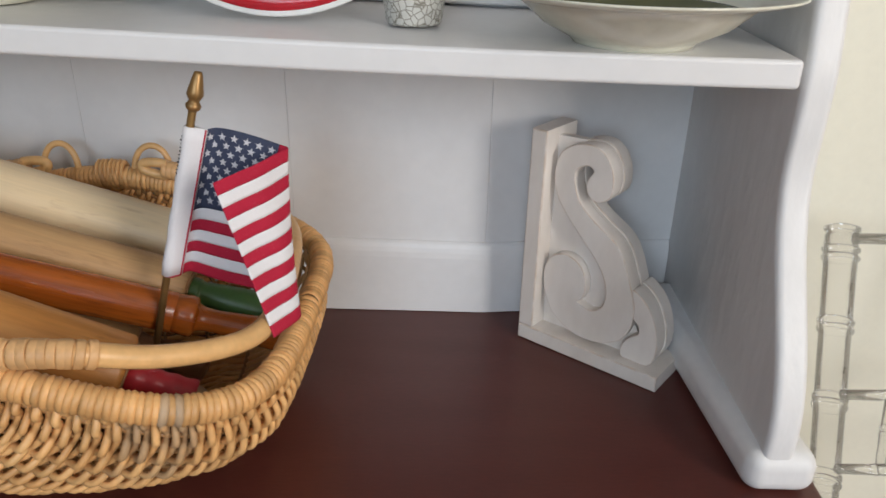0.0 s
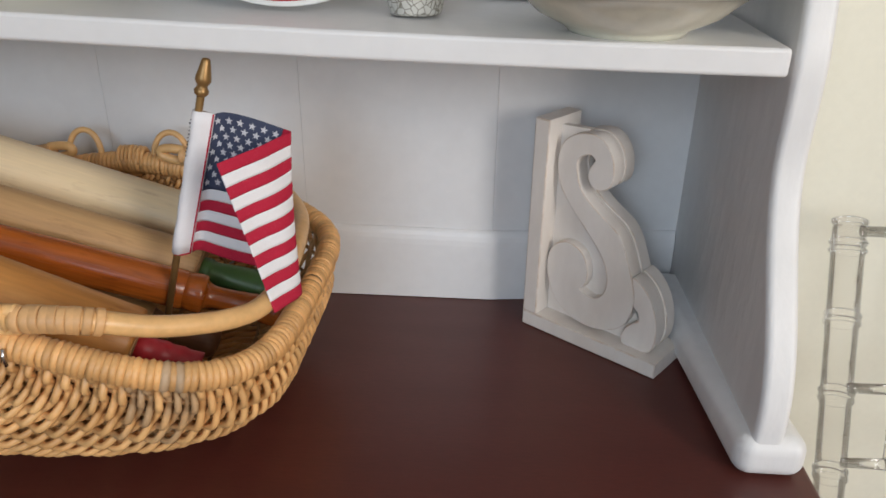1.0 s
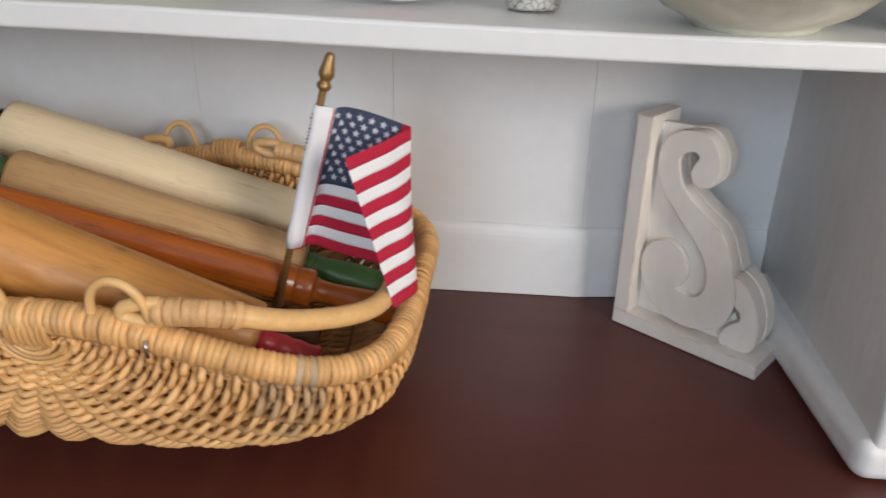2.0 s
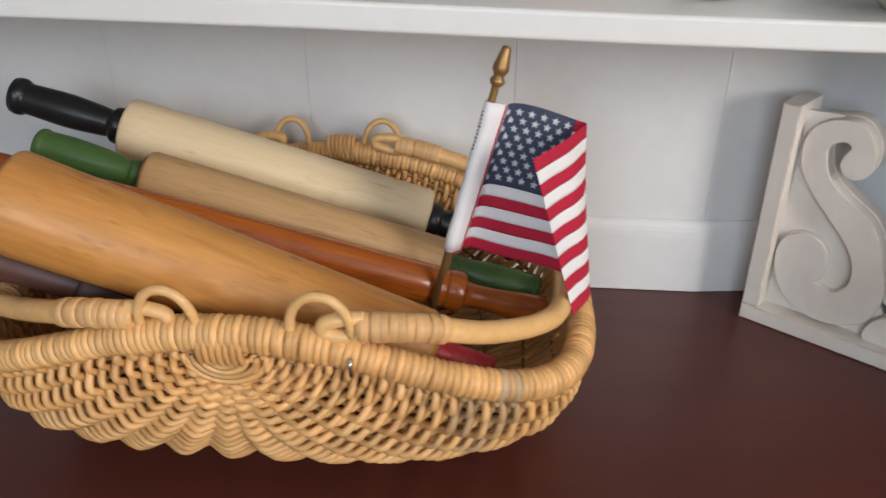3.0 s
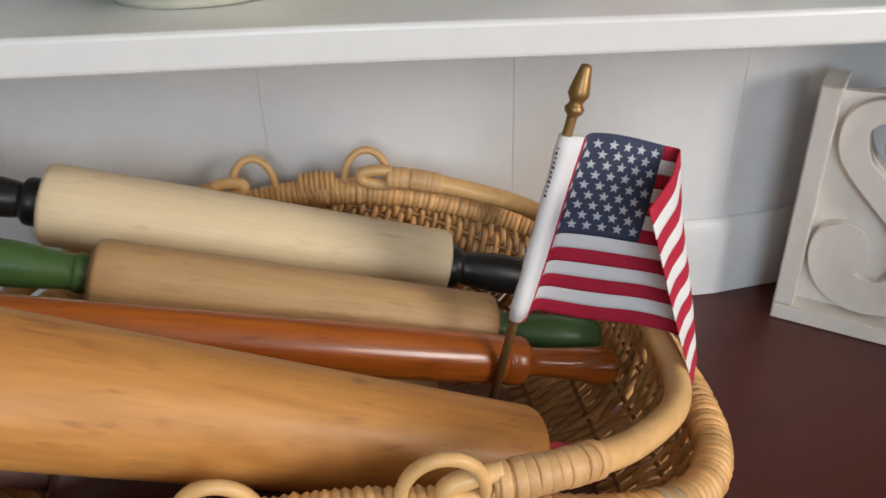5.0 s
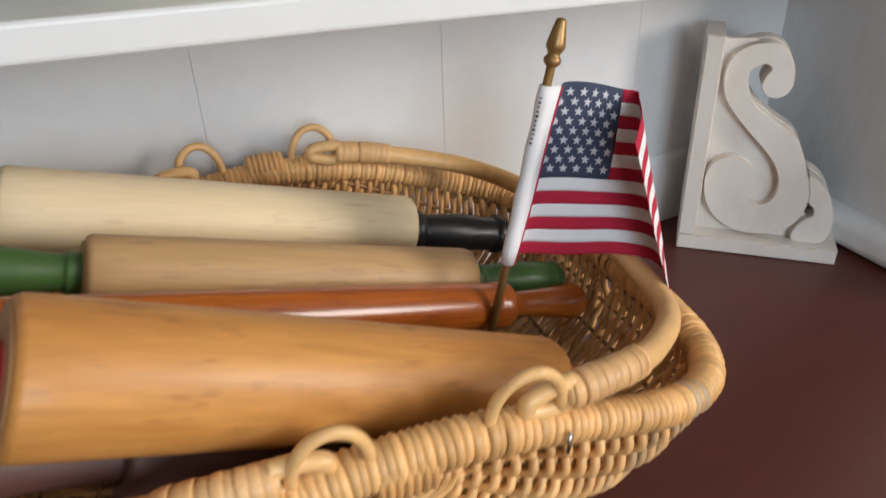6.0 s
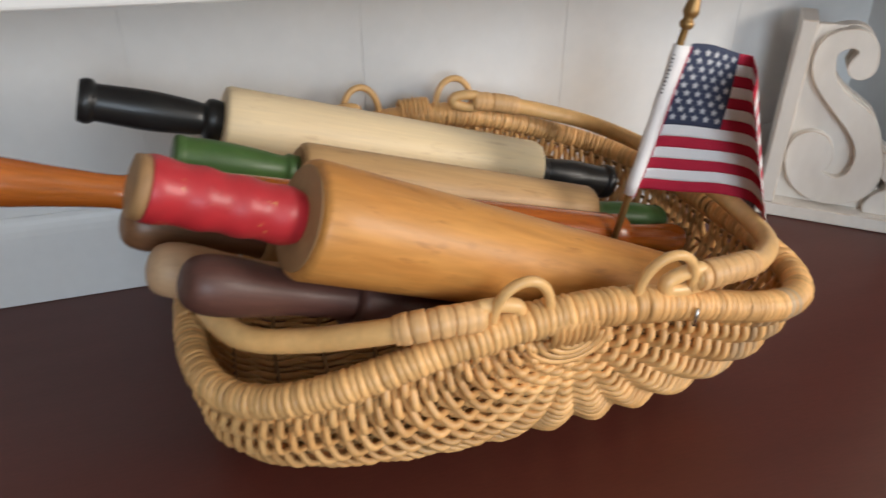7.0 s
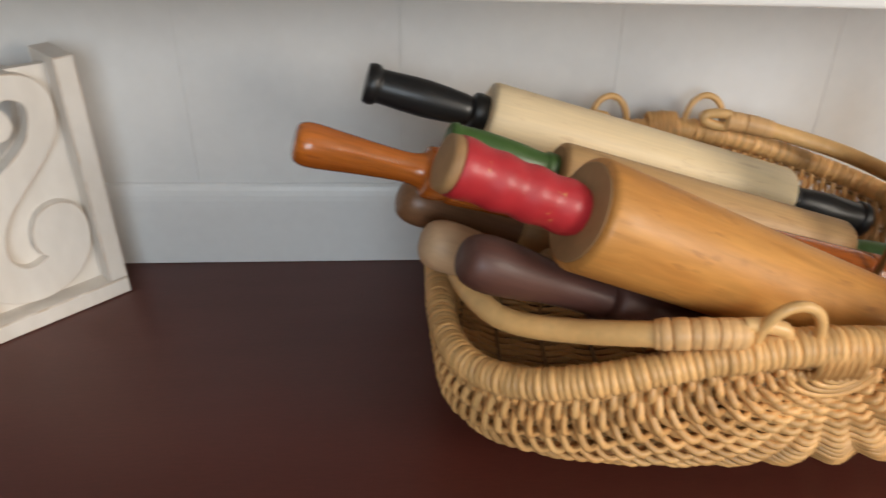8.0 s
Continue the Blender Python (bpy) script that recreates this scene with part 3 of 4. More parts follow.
# rim rod, in the cane with shade in its colour, and its binding
loop = [rim_half(k / 90) for k in range(91)] + [(-x, y, z) for x, y, z in [rim_left(k / 90) for k in range(89, 0, -1)]]
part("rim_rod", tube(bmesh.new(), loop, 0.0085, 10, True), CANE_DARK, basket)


def wrap_mesh(name, radius, thick, material):
    pts = [(0, radius * math.cos(2 * math.pi * k / 16), radius * math.sin(2 * math.pi * k / 16)) for k in range(16)]
    return link_mesh(name, tube(bmesh.new(), pts, thick, 5, True), material)


def along(curve, t, e=0.004):
    """Place and heading on a curve."""
    p, q = Vector(curve(max(t - e, 0))), Vector(curve(min(t + e, 1)))
    return Vector(curve(t)), (q - p).normalized()


WRAPS = [wrap_mesh("rim_binding", 0.0081, 0.0022, CANE), wrap_mesh("rim_binding", 0.0083, 0.0022, CANE)]
WRAP_GREY = wrap_mesh("rim_binding", 0.0080, 0.0026, CANE_GREY)
for half in (1, -1):
    total = 165
    for k in range(total):
        t = (k + 0.5) / total
        p, d = along(rim_half if half == 1 else rim_left, t)
        p.x, d.x = p.x * half, d.x * half
        thick = 1.12 if t < 0.09 or t > 0.91 else 1.0
        grey = half == 1 and 0.232 < t < 0.262 and k % 2
        ob = new("rim_binding", WRAP_GREY if grey else WRAPS[k % 2])
        ob.parent = basket
        lean = Vector((rnd.uniform(-0.10, 0.10), rnd.uniform(-0.10, 0.10), rnd.uniform(-0.1, 0.1)))
        ob.matrix_local = Matrix.Translation(p) @ (d + lean).to_track_quat("X", "Z").to_matrix().to_4x4() @ Matrix.Diagonal((1.3, thick * rnd.uniform(0.97, 1.03), thick * rnd.uniform(0.97, 1.03), 1))

# rounds of cane that close the two eyes below the rim
for side in (-1, 1):
    for k in range(4):
        r = 0.006 + 0.0043 * k
        pts = [(r * 1.35 * math.cos(a), side * (BB + 0.006 - 0.0012 * k), 0.154 + r * math.sin(a)) for a in [math.pi + math.pi * j / 14 for j in range(15)]]
        part("eye_round", tube(bmesh.new(), pts, 0.0022, 6), CANE, basket)

for k in range(7):
    for side in (-1, 1):
        ob = new("eye_wrap", WRAPS[k % 2])
        ob.parent = basket
        ob.matrix_local = Matrix.Translation((-0.0125 + 0.0041 * k, side * (BB + 0.0005), 0.1615)) @ Matrix.Diagonal((1.0, 1.12, 1.55 - 0.03 * abs(k - 3), 1))

# loops on the rim and the two hinged bail handles
def cane_loop(x0, x1, y, z, high, lean):
    pts = []
    for j in range(19):
        a = math.pi * j / 18
        pts.append(((x0 + x1) / 2 - (x1 - x0) / 2 * math.cos(a), y + lean * math.sin(a), z - 0.004 + high * math.sin(a) ** 0.8))
    return tube(bmesh.new(), pts, 0.0031, 8)


for side, y in ((-1, -BB - 0.002), (1, BB)):
    shift, drop = (0, 0) if side < 0 else (-0.019, 0.0085)
    for x0, x1 in ((-0.048, -0.014), (0.041, 0.077)):
        part("rim_loop", cane_loop(x0 + shift, x1 + shift, y, 0.174 - drop, 0.029, 0.004 * side), RATTAN, basket, "bent cane loop")


STEEL = surface("bare_steel", (0.55, 0.56, 0.58), 0.25, (0.45, 0.46, 0.48), 90, 0.5, 300, 0.05, metal=1.0)
part("staple", tube(bmesh.new(), [(0.077, -BB - 0.0112, 0.150), (0.077, -BB - 0.0122, 0.156), (0.0775, -BB - 0.0112, 0.162)], 0.0012, 6), STEEL, basket, "small steel staple")


def bail(side):
    """A bent rattan handle that lies along one end of the rim, hung from a front and a back loop."""
    if side > 0:
        ctrl = [(0.080, -0.170, 0.176), (0.100, -0.168, 0.176), (0.124, -0.160, 0.171), (0.155, -0.138, 0.156), (0.187, -0.108, 0.145), (0.203, -0.075, 0.139),
                (0.207, -0.030, 0.140), (0.203, 0.030, 0.142), (0.192, 0.085, 0.143), (0.165, 0.130, 0.148), (0.125, 0.150, 0.157), (0.080, 0.157, 0.168), (0.055, 0.158, 0.172)]
    else:
        ctrl = [(-0.052, -0.170, 0.177), (-0.075, -0.169, 0.177), (-0.105, -0.162, 0.172), (-0.145, -0.143, 0.161), (-0.175, -0.128, 0.157), (-0.191, -0.108, 0.157),
                (-0.203, -0.072, 0.156), (-0.212, 0.000, 0.152), (-0.205, 0.060, 0.150), (-0.180, 0.115, 0.150), (-0.140, 0.145, 0.158), (-0.100, 0.157, 0.167), (-0.076, 0.158, 0.171)]
    line = spline(ctrl, 10)
    handle = part("bail_handle", tube(bmesh.new(), line, 0.0074, 12), RATTAN, basket, "bent peeled rattan bail handle")
    n = len(line)
    lengths = [0.0]
    for a, b in zip(line, line[1:]):
        lengths.append(lengths[-1] + (b - a).length)
    ring = link_mesh("handle_binding", lathe(bmesh.new(), [(-0.0027, 0.0080), (-0.0025, 0.0085), (-0.0018, 0.0088), (0.0018, 0.0088), (0.0025, 0.0085), (0.0027, 0.0080)], 16), CANE_STRIP)

    def at(dist):
        k = min(max(next((i for i, v in enumerate(lengths) if v >= dist), n - 1), 1), n - 1)
        return line[k], (line[k] - line[k - 1]).normalized()
    for start, step in ((0.004, 1), (lengths[-1] - 0.004, -1)):
        for k in range(10):
            p, d = at(start + step * k * 0.0047)
            ob = new("handle_binding", ring)
            ob.parent = handle
            ob.matrix_local = Matrix.Translation(p) @ (d + Vector((0, 0, rnd.uniform(-0.08, 0.08)))).to_track_quat("X", "Z").to_matrix().to_4x4() @ Matrix.Scale(rnd.uniform(0.97, 1.06), 4)
    for end, inner in ((line[0], line[4]), (line[-1], line[-5])):
        d = (end - inner).normalized()
        tip = end + d * 0.019
        up = Vector((0, 0, 0.0058))
        pts = [end + up - d * 0.004, end + up + d * 0.008, tip + up * 0.5, tip - up * 0.5, end - up + d * 0.008, end - up - d * 0.004]
        part("handle_eye", tube(bmesh.new(), spline(pts, 5), 0.0046, 10), RATTAN, handle)


bail(1)
bail(-1)


# ---- rolling pins ----
def pin(label, left, right, radius_left, radius_right, body, handle_left=None, handle_right=None, end_mat=None):
    """A rolling pin whose barrel runs from left to right; each handle is (length, profile, material, label, profile radius scale)."""
    a, b = Vector(left), Vector(right)
    length = (b - a).length
    m = Matrix.Translation((a + b) / 2) @ (b - a).to_track_quat("X", "Z").to_matrix().to_4x4()
    top = empty("rolling_pin", m, label, "rolling pin", "rolling pins in the basket")
    h = length / 2
    e = 0.004
    prof = [(-h, radius_left - e), (-h + e * 0.3, radius_left - e * 0.3), (-h + e, radius_left)]
    prof += [(-h + e + (length - 2 * e) * k / 16, radius_left + (radius_right - radius_left) * k / 16) for k in range(1, 16)]
    prof += [(h - e, radius_right), (h - e * 0.3, radius_right - e * 0.3), (h, radius_right - e)]
    part("barrel", lathe(bmesh.new(), prof, 40), body, top)
    if end_mat:
        for d, r in ((-h - 0.0006, radius_left - e), (h + 0.0006, radius_right - e)):
            part("end_face", lathe(bmesh.new(), [(d - 0.0006, r * 0.97), (d - 0.0003, r), (d + 0.0003, r), (d + 0.0006, r * 0.97)], 40), end_mat, top)
    for sign, spec in ((-1, handle_left), (1, handle_right)):
        if spec:
            reach, shape, material, words = spec
            pts = [(sign * (h - 0.003), shape[0][1])] + [(sign * (h + 0.0015 + reach * d), r) for d, r in shape]
            part("handle", lathe(bmesh.new(), pts, 28), material, top, words)
    return top


def smooth_profile(points, steps=6):
    return [(v.x, max(v.y, 0.0008)) for v in spline([(d, r, 0) for d, r in points], steps)]


TURNED_BLACK = smooth_profile([(0, 0.0155), (0.05, 0.0165), (0.10, 0.0155), (0.13, 0.0120), (0.2, 0.0130), (0.5, 0.0150), (0.80, 0.0140), (0.88, 0.0138), (0.91, 0.0158), (0.95, 0.0164), (0.985, 0.0154), (1.0, 0.0140), (1.003, 0.001)])
TURNED_GREEN = smooth_profile([(0, 0.0120), (0.08, 0.0125), (0.14, 0.0108), (0.4, 0.0132), (0.7, 0.0145), (0.90, 0.0140), (0.93, 0.0148), (0.98, 0.0142), (1.0, 0.011), (1.003, 0.001)])
TURNED_RED = smooth_profile([(0, 0.0135), (0.04, 0.0148), (0.12, 0.0156), (0.25, 0.0146), (0.38, 0.0158), (0.51, 0.0147), (0.64, 0.0160), (0.77, 0.0151), (0.9, 0.0164), (0.97, 0.0162)])
TURNED_CHERRY = smooth_profile([(0, 0.0160), (0.06, 0.0168), (0.13, 0.0160), (0.17, 0.0112), (0.3, 0.0095), (0.6, 0.0112), (0.85, 0.0132), (0.95, 0.0128), (1.0, 0.0095), (1.006, 0.001)])
KNOB = smooth_profile([(0, 0.0135), (0.12, 0.0120), (0.35, 0.0125), (0.65, 0.0160), (0.85, 0.0165), (0.96, 0.0130), (1.0, 0.006), (1.004, 0.001)])

pin("pale maple rolling pin with black turned handles", (-0.514, 0.677, 1.0442), (-0.2475, 0.685, 0.963), 0.0280, 0.0265, PALE_WOOD,
    (0.098, TURNED_BLACK, BLACK, "glossy black turned handle"), (0.085, TURNED_BLACK, BLACK, "glossy black turned handle"))
pin("tan beech rolling pin with green painted handles", (-0.467, 0.603, 1.0285), (-0.2255, 0.617, 0.951), 0.0225, 0.0225, TAN_WOOD,
    (0.084, TURNED_GREEN, GREEN, "worn green painted handle"), (0.080, TURNED_GREEN, GREEN, "worn green painted handle"), END_GRAIN)
pin("slender varnished cherry rolling pin with a turned collar", (-0.551, 0.526, 1.061), (-0.2225, 0.582, 0.9490), 0.0172, 0.0165, CHERRY,
    (0.094, TURNED_CHERRY, CHERRY, ""), (0.084, TURNED_CHERRY, CHERRY, ""))
big = pin("thick honey maple rolling pin with red painted handles", (-0.4815, 0.4555, 1.0722), (-0.2285, 0.4925, 0.952), 0.0325, 0.0275, HONEY_WOOD,
    (0.078, TURNED_RED, RED, "chipped red painted handle"), (0.048, [(d, 0.68 * r) for d, r in TURNED_RED], RED, "chipped red painted handle"), END_GRAIN)
cap = Vector((-0.4815, 0.4555, 1.0722)) - Vector((-0.2285, 0.4925, 0.952))
half_len = cap.length / 2
part("handle_cap", lathe(bmesh.new(), [(-half_len - 0.077, 0.0150), (-half_len - 0.0785, 0.0157), (-half_len - 0.083, 0.0150), (-half_len - 0.0835, 0.013)], 28), END_GRAIN, big, "bare worn wooden handle end")
pin("dark walnut rolling pin with a bulbous handle", (-0.457, 0.474, 1.003), (-0.230, 0.520, 0.895), 0.0205, 0.0205, WALNUT,
    (0.098, KNOB, WALNUT, ""), (0.06, KNOB, WALNUT, ""))
pin("bare beech rolling pin with a round knob handle", (-0.487, 0.521, 0.991), (-0.260, 0.556, 0.893), 0.0190, 0.0190, BEIGE_WOOD,
    (0.086, KNOB, BEIGE_WOOD, ""), (0.06, KNOB, BEIGE_WOOD, ""))
pin("tan rolling pin with brown stained handles", (-0.500, 0.566, 1.000), (-0.270, 0.600, 0.905), 0.0175, 0.0175, TAN_WOOD,
    (0.088, KNOB, BROWN_WOOD, "brown stained handle"), (0.06, KNOB, BROWN_WOOD, "brown stained handle"))


# ---- small stick flag ----
STICK_LOW, STICK_TOP = Vector((-0.2440, 0.5565, 0.8950)), Vector((-0.1870, 0.5723, 1.1195))
flag = empty("stick_flag", Matrix.Translation(STICK_LOW), "small cotton stars and stripes flag on a gilded stick", "flag")
ORIGIN = STICK_LOW


def flag_part(name, bm, material, label="", smooth=True, parent=None):
    bmesh.ops.translate(bm, verts=bm.verts[:], vec=-ORIGIN)
    return part(name, bm, material, parent or flag, label, smooth)


flag_part("stick", tube(bmesh.new(), [STICK_LOW, STICK_TOP], 0.0028, 10), BRASS, "gold painted wooden stick")
up = (STICK_TOP - STICK_LOW).normalized()
bm = lathe(bmesh.new(), [(0.0, 0.0030), (0.002, 0.0050), (0.0045, 0.0054), (0.006, 0.0042), (0.0075, 0.0036), (0.010, 0.0050), (0.0115, 0.0058), (0.014, 0.0056), (0.026, 0.0032), (0.0275, 0.0026), (0.028, 0.001)], 20)
bm.transform(Matrix.Translation(STICK_TOP - up * 0.003) @ up.to_track_quat("X", "Z").to_matrix().to_4x4())
flag_part("finial", bm, BRASS, "gold painted spear finial")

TOP_EDGE = [(-0.1797, 0.5725, 1.1033), (-0.1735, 0.5785, 1.1035), (-0.158, 0.5770, 1.1015), (-0.1322, 0.5795, 1.0925), (-0.1238, 0.5745, 1.0912), (-0.1275, 0.5660, 1.0910), (-0.137, 0.5490, 1.0890), (-0.150, 0.5340, 1.0865), (-0.1616, 0.5186, 1.0838)]
LOW_EDGE = [(-0.2104, 0.5678, 0.9916), (-0.204, 0.5725, 0.9920), (-0.185, 0.5640, 0.9915), (-0.1525, 0.5510, 0.9905), (-0.1249, 0.5437, 0.9845), (-0.1150, 0.5390, 0.9770), (-0.1165, 0.5300, 0.9755), (-0.1230, 0.5190, 0.9750), (-0.1283, 0.5102, 0.9744)]


@functools.lru_cache(maxsize=None)
def fly_line(v):
    """The cloth's line at height v from hoist to fly, with its run of lengths."""
    line = spline([Vector(a).lerp(Vector(b), v) for a, b in zip(TOP_EDGE, LOW_EDGE)], 12)
    run = [0.0]
    for a, b in zip(line, line[1:]):
        run.append(run[-1] + (b - a).length)
    return line, [r / run[-1] for r in run]


def cloth(u, v):
    """Point of the cloth: u along the fly, v down the hoist."""
    line, run = fly_line(round(v, 5))
    k = min(max(int(np.searchsorted(run, u)), 1), len(run) - 1)
    p = line[k - 1].lerp(line[k], (u - run[k - 1]) / (run[k] - run[k - 1]))
    ripple = 0.0006 * math.sin(u * 17 + v * 2.5) * min(1, u * 4) + 0.0006 * math.sin(u * 9 - v * 7)
    return p + Vector((0.25, -1, 0)).normalized() * ripple


def cloth_out(u, v):
    e = 0.01
    n = (cloth(min(u + e, 1), v) - cloth(max(u - e, 0), v)).cross(cloth(u, min(v + e, 1)) - cloth(u, max(v - e, 0)))
    return n.normalized()


def cloth_patch(u0, u1, v0, v1, nu, nv, thick=0.00022, lift=0.0):
    bm = bmesh.new()
    grids = []
    for side in (1, -1):
        grids.append([[bm.verts.new(cloth(u0 + (u1 - u0) * i / nu, v0 + (v1 - v0) * j / nv) + cloth_out(u0 + (u1 - u0) * i / nu, v0 + (v1 - v0) * j / nv) * (lift + side * thick))
                       for j in range(nv + 1)] for i in range(nu + 1)])
    for g in grids:
        for i in range(nu):
            for j in range(nv):
                bm.faces.new((g[i][j], g[i + 1][j], g[i + 1][j + 1], g[i][j + 1]))
    a, b = grids
    border = [(i, 0) for i in range(nu)] + [(nu, j) for j in range(nv)] + [(i, nv) for i in range(nu, 0, -1)] + [(0, j) for j in range(nv, 0, -1)]
    for k, (i, j) in enumerate(border):
        i2, j2 = border[(k + 1) % len(border)]
        bm.faces.new((a[i][j], a[i2][j2], b[i2][j2], b[i][j]))
    return bm


CANTON = 0.41
for k in range(13):
    start = CANTON if k < 7 else 0.0
    flag_part("stripe", cloth_patch(start, 1.0, k / 13, (k + 1) / 13, 56 if start == 0 else 36, 4), CLOTH_WHITE if k % 2 else CLOTH_RED, "white cotton stripe" if k % 2 else "red cotton stripe")
canton = flag_part("canton", cloth_patch(0.0, CANTON, 0.0, 7 / 13, 24, 20), CLOTH_BLUE, "navy blue canton")
facing = 1 if cloth_out(0.2, 0.3).y < 0 else -1
for row in range(9):
    for col in range(6 if row % 2 == 0 else 5):
        cu = CANTON * ((col * 2 + 1 + row % 2) / 12)
        cv = (7 / 13) * (row + 1) / 10
        bm = bmesh.new()
        right = (cloth(cu + 0.01, cv) - cloth(cu - 0.01, cv)).normalized()
        out = cloth_out(cu, cv) * facing
        upw = out.cross(right)
        upw = upw if upw.z > 0 else -upw
        centre = cloth(cu, cv) + out * 0.0005
        ring = []
        for q in range(10):
            r = 0.0031 if q % 2 == 0 else 0.0013
            ang = math.pi / 2 + math.pi * q / 5
            ring.append(bm.verts.new(centre + right * r * math.cos(ang) + upw * r * math.sin(ang)))
        low = [bm.verts.new(v.co - out * 0.0002) for v in ring]
        bm.faces.new(ring), bm.faces.new(low)
        for q in range(10):
            bm.faces.new((ring[q], ring[(q + 1) % 10], low[(q + 1) % 10], low[q]))
        flag_part("star", bm, CLOTH_STAR, smooth=False, parent=canton)

# white sleeve round the stick, a red stitched edge and faded print
def on_stick(z):
    return STICK_LOW.lerp(STICK_TOP, (z - STICK_LOW.z) / (STICK_TOP.z - STICK_LOW.z))


H_TOP, H_LOW = on_stick(1.1058), on_stick(0.9935)
bm = bmesh.new()
rows = []
for k in range(13):
    p = H_TOP.lerp(H_LOW, k / 12)
    w = cloth(0.0, k / 12) - p
    dirn = w.normalized()
    nrm = dirn.cross(up).normalized()
    ring = []
    for j in range(16):
        a = 2 * math.pi * j / 16
        x = math.cos(a)
        reach = 0.0044 + 0.0004 * math.sin(k * 1.9)
        ring.append(bm.verts.new(p + dirn * (reach * x if x < 0 else (w.length + 0.0010) * x) + nrm * math.sin(a) * (reach if x < 0 else reach * (1 - x) ** 0.7 + 0.0004)))
    rows.append(ring)
for a, b in zip(rows, rows[1:]):
    for j in range(16):
        bm.faces.new((a[j], a[(j + 1) % 16], b[(j + 1) % 16], b[j]))
bm.faces.new(rows[0]), bm.faces.new(rows[-1])
sleeve = flag_part("sleeve", bm, CLOTH_WHITE, "white cotton sleeve")
edge = [cloth(0.0, k / 20) + Vector((0, -0.0009, 0)) for k in range(21)]
flag_part("seam", tube(bmesh.new(), edge, 0.0006, 6), CLOTH_RED, "red stitched seam", parent=sleeve)
flag_part("hem", tube(bmesh.new(), [H_LOW + Vector((-0.001, -0.0035, 0)), (H_LOW + cloth(0, 1)) / 2 + Vector((0, -0.0045, 0)), cloth(0.0, 1.0) + Vector((0, -0.001, 0))], 0.0006, 6), CLOTH_RED, "", parent=sleeve)
across = (cloth(0.0, 0.2) - H_TOP.lerp(H_LOW, 0.2)).normalized()
front = across.cross(up).normalized()
front = front if front.y < 0 else -front
for k in range(11):
    p = H_TOP.lerp(H_LOW, 0.06 + 0.024 * k)
    wide = (0.0034, 0.0026, 0.0036, 0.0030)[k % 4]
    bm = bmesh.new()
    tube(bm, [p - across * 0.0041 + front * 0.0010, p - across * (0.0064 - wide * 0.7) + front * 0.0024], 0.0005 + 0.0002 * (k % 3 == 1), 6)
    flag_part("print_bar", bm, INK, smooth=False, parent=sleeve)


# ---- dishes on the shelf ----
def dish(name, place, profile, material, label, category, inner=None):
    top = empty(name, Matrix.Translation(place), label, category)
    part("body", lathe(bmesh.new(), profile, 64, "z"), material, top)
    if inner:
        part("inside_glaze", lathe(bmesh.new(), inner, 64, "z"), OLIVE, top, "olive green inside")
    return top


BOWL = [(0.0, 0.050), (0.003, 0.052), (0.006, 0.056), (0.016, 0.078), (0.027, 0.091), (0.034, 0.100), (0.0375, 0.118), (0.041, 0.131), (0.0425, 0.132), (0.043, 0.130), (0.0395, 0.117), (0.036, 0.098), (0.028, 0.087), (0.012, 0.066), (0.010, 0.001)]
dish("wide_bowl", (0.119, 0.617, SHELF - 0.0042), [(0.88 * d, 0.84 * r) for d, r in BOWL], CERAMIC, "cream glazed wide-rimmed bowl on the white shelf", "bowl", [(0.0095, 0.050), (0.0114, 0.054), (0.0255, 0.0731), (0.0250, 0.0721), (0.0125, 0.051), (0.0102, 0.001)])
dish("shallow_bowl", (-0.385, 0.668, SHELF + 0.0085), BOWL, CERAMIC, "cream glazed shallow dish on the white shelf", "bowl")
dish("crackle_cup", (-0.039, 0.652, SHELF + 0.0008), [(0.0, 0.0195), (0.002, 0.021), (0.012, 0.0225), (0.035, 0.0255), (0.060, 0.0275), (0.078, 0.0290), (0.080, 0.0285), (0.079, 0.0265), (0.060, 0.025), (0.012, 0.019), (0.010, 0.001)], CRACKLE, "small white crackle-glazed cup on the shelf", "cup")
plate = empty("striped_plate", Matrix.Translation((-0.140, 0.642, SHELF + 0.0034)) @ pose(0, 0, 0, -14, 0, 0), "white plate with a red stripe standing on the shelf", "plate")
R = 0.132
bm = lathe(bmesh.new(), [(-0.004, 0.06), (-0.002, 0.085), (0.004, 0.118), (0.007, R - 0.001), (0.009, R), (0.0105, R - 0.001), (0.008, 0.117), (0.002, 0.084), (0.0, 0.06), (0.0, 0.001)], 72, "z")
bm.transform(Matrix.Translation((0, 0, R)) @ pose(0, 0, 0, 90, 0, 0))
part("plate_body", bm, PLATE_WHITE, plate)
bm = bmesh.new()
chord = -0.112
top_row, low_row = [], []
for k in range(25):
    x = -0.066 + 0.132 * k / 24
    low_row.append((x, -math.sqrt((R - 0.004) ** 2 - x * x)))
    top_row.append((x, max(chord, low_row[-1][1] + 0.0004)))


def plate_depth(x, z):
    return -(0.0092 + (math.hypot(x, z) - 0.117) / 0.015 * 0.0026)


va = [bm.verts.new((x, plate_depth(x, z), R + z)) for x, z in low_row]
vb = [bm.verts.new((x, plate_depth(x, z), R + z)) for x, z in top_row]
for k in range(24):
    bm.faces.new((va[k], va[k + 1], vb[k + 1], vb[k]))
ext = bmesh.ops.extrude_face_region(bm, geom=bm.faces[:])
bmesh.ops.translate(bm, verts=[v for v in ext["geom"] if isinstance(v, bmesh.types.BMVert)], vec=(0, 0.0006, 0))
part("red_stripe", bm, PLATE_RED, plate, "glossy red stripe")


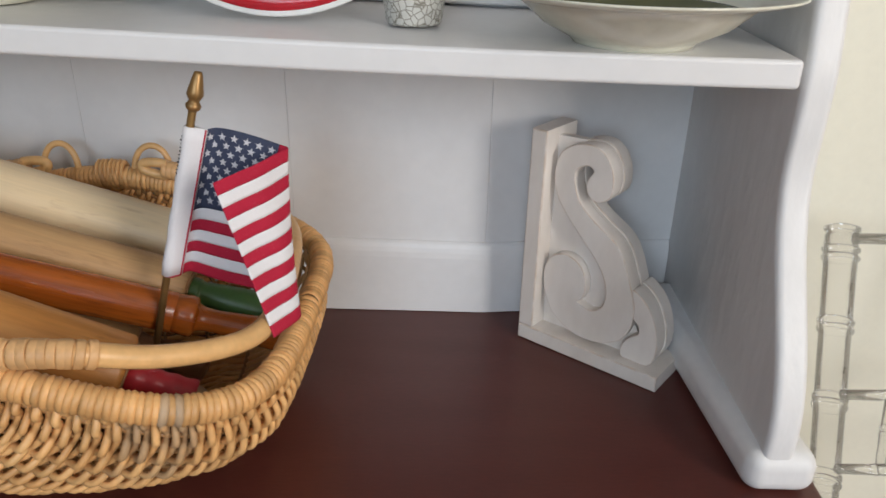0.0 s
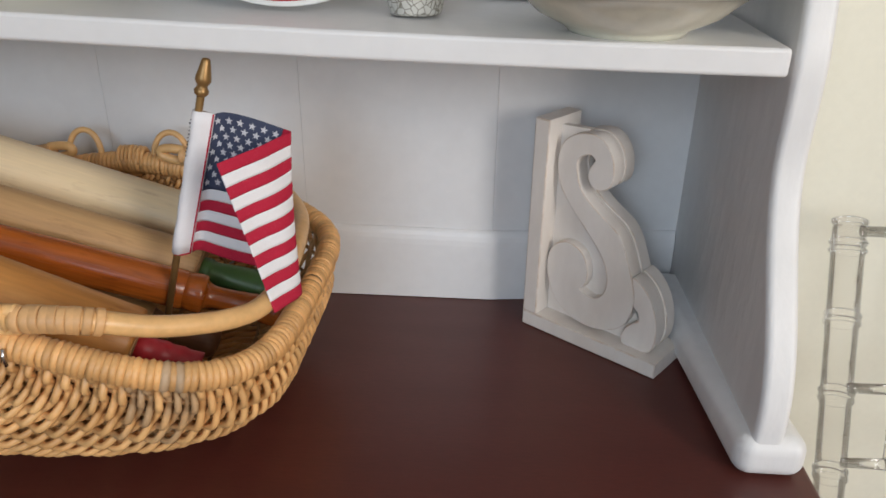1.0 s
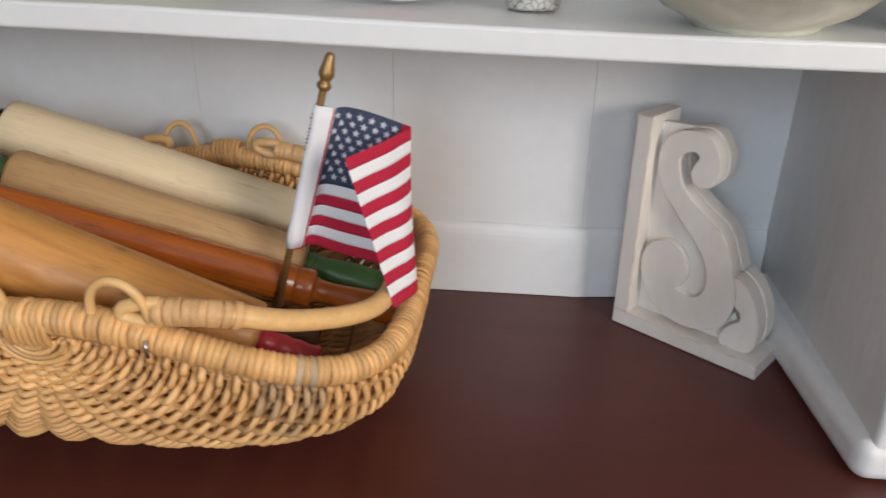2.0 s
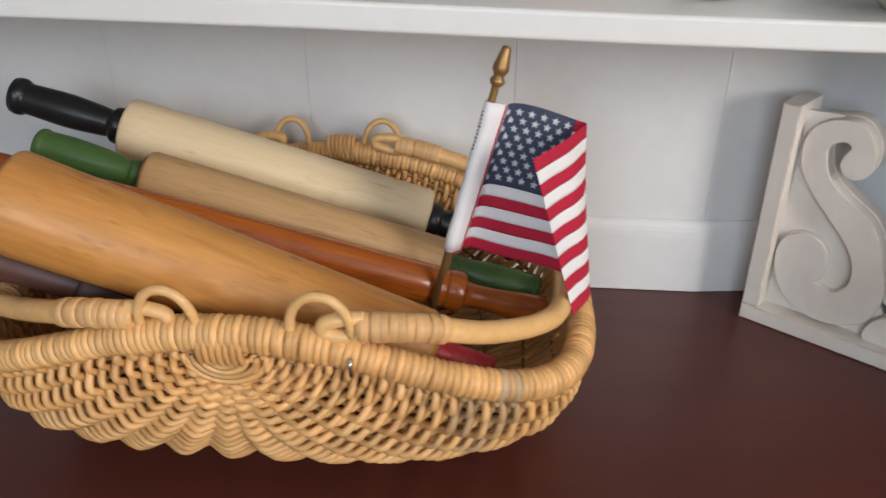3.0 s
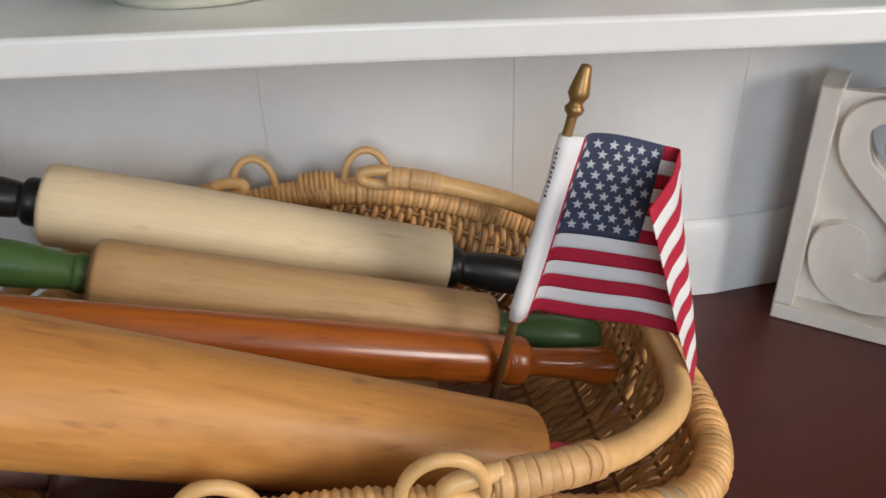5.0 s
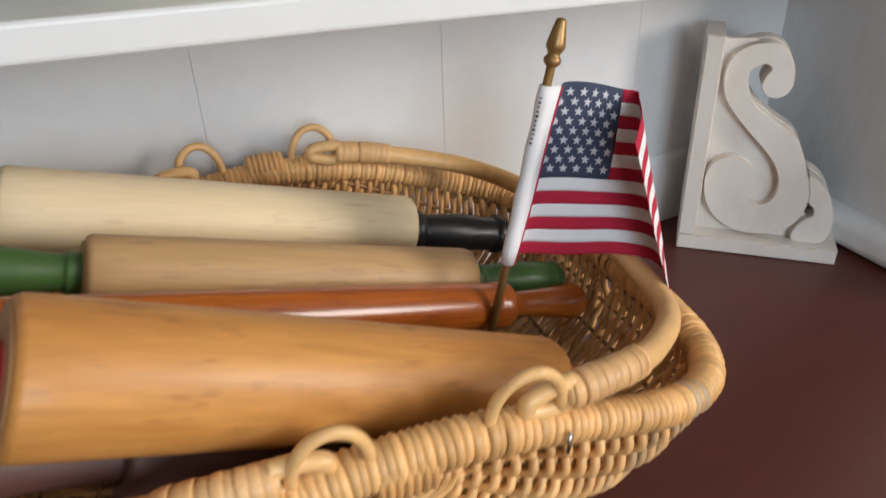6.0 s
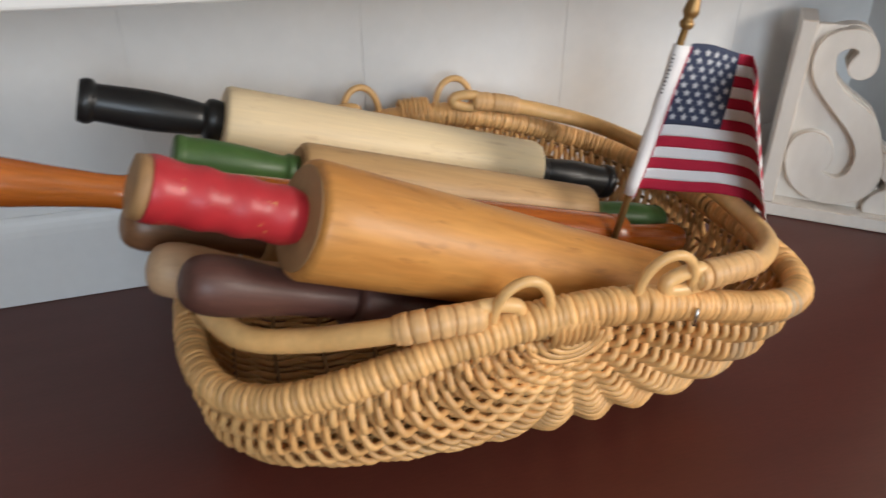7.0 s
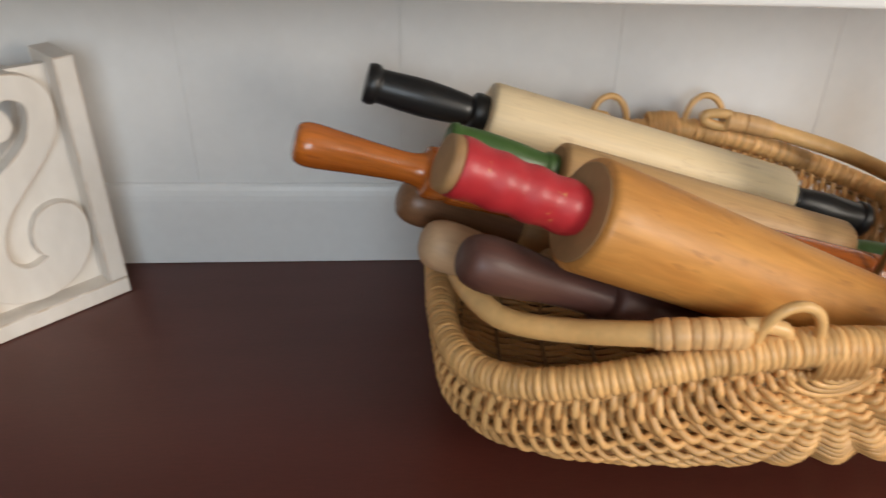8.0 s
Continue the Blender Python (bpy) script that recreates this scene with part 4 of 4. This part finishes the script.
# ---- clear chair beside the hutch ----
chair = empty("bamboo_chair", pose(0.60, 0.60, 0.0), "clear acrylic chair with bamboo-style turned rails beside the hutch", "chair")


def bamboo(a, b, r, joints, finial=False):
    """A clear rod with ringed joints from a to b, in places relative to the chair."""
    a, b = Vector(a), Vector(b)
    length = (b - a).length
    prof = [(0.0, r * 0.9)]
    for j in joints:
        prof += [(j - 0.0115, r), (j - 0.0075, r), (j - 0.007, r * 1.01)]
        for d in (-0.0045, 0.0045):
            prof += [(j + d + 0.0027 * math.cos(a), r * (1.01 + 0.15 * math.sin(a))) for a in [math.pi * (1 - q / 6) for q in range(7)]]
        prof += [(j + 0.007, r * 1.01), (j + 0.0075, r), (j + 0.0115, r)]
    if finial:
        prof += [(length - 0.0125, r), (length - 0.0115, r), (length - 0.0105, r * 0.93), (length - 0.0075, r * 0.93)]
        prof += [(length - 0.0045 + 0.003 * math.cos(a), r * (0.95 + 0.15 * math.sin(a))) for a in [math.pi * (1 - q / 6) for q in range(7)]]
        prof += [(length - 0.001, r * 0.85), (length + 0.001, r * 0.45)]
    else:
        prof += [(length - 0.002, r), (length, r * 0.9)]
    bm = lathe(bmesh.new(), prof, 24)
    bm.transform(Matrix.Translation(a) @ (b - a).to_track_quat("X", "Z").to_matrix().to_4x4())
    return bm


def chair_part(name, bm):
    return part(name, bm, ACRYLIC, chair)


def back_at(z):
    return 0.195 - 0.22 * (0.95 - z) if z > 0.45 else 0.085 + 0.10 * (0.45 - z)


for x in (-0.195, 0.195):
    low, high = Vector((x * 0.82, back_at(0.45), 0.45)), Vector((x, back_at(0.95), 0.952))
    post = chair_part("back_post", bamboo(low, high, 0.0163, [0.12, 0.22, 0.315, 0.404, 0.484], True))
    turn = (high - low).to_track_quat("X", "Z").to_matrix().to_4x4()
    for d, tall in ((0.190, 0.003), (0.238, 0.003), (0.275, 0.004), (0.358, 0.007), (0.425, 0.007), (0.452, 0.009)):
        mark = box(bmesh.new(), (-tall / 2, -0.0022, -0.0006), (tall / 2, 0.0022, 0.0009), 0.0006, 2)
        mark.transform(Matrix.Translation(low) @ turn @ Matrix.Translation((d, 0, 0)) @ Matrix.Translation((0, 0, 0.0152)))
        part("mould_mark", mark, ACRYLIC, post)
    chair_part("leg", bamboo((x * 0.82, back_at(0.0), 0.0), (x * 0.82, back_at(0.45) - 0.0, 0.449), 0.0152, [0.12, 0.26, 0.38]))
    chair_part("leg", bamboo((x, -0.24, 0.0), (x, -0.24, 0.44), 0.0152, [0.12, 0.26, 0.38]))
for z, r in ((0.938, 0.0062), (0.766, 0.0062), (0.678, 0.0062)):
    half = 0.195 * (0.82 + 0.18 * (z - 0.45) / 0.5) - 0.013
    chair_part("back_rail", bamboo((-half, back_at(z), z), (half, back_at(z), z), r, [half - 0.114, half, half + 0.114]))
for x in (-0.114, -0.038, 0.038, 0.114):
    chair_part("spindle", bamboo((x, back_at(0.684), 0.684), (x, back_at(0.760), 0.760), 0.006, [0.04]))
    chair_part("spindle", bamboo((x, back_at(0.772), 0.772), (x, back_at(0.932), 0.932), 0.006, [0.05, 0.12]))
chair_part("seat", box(bmesh.new(), (-0.2, -0.25, 0.44), (0.2, 0.10, 0.465), 0.006, 2))
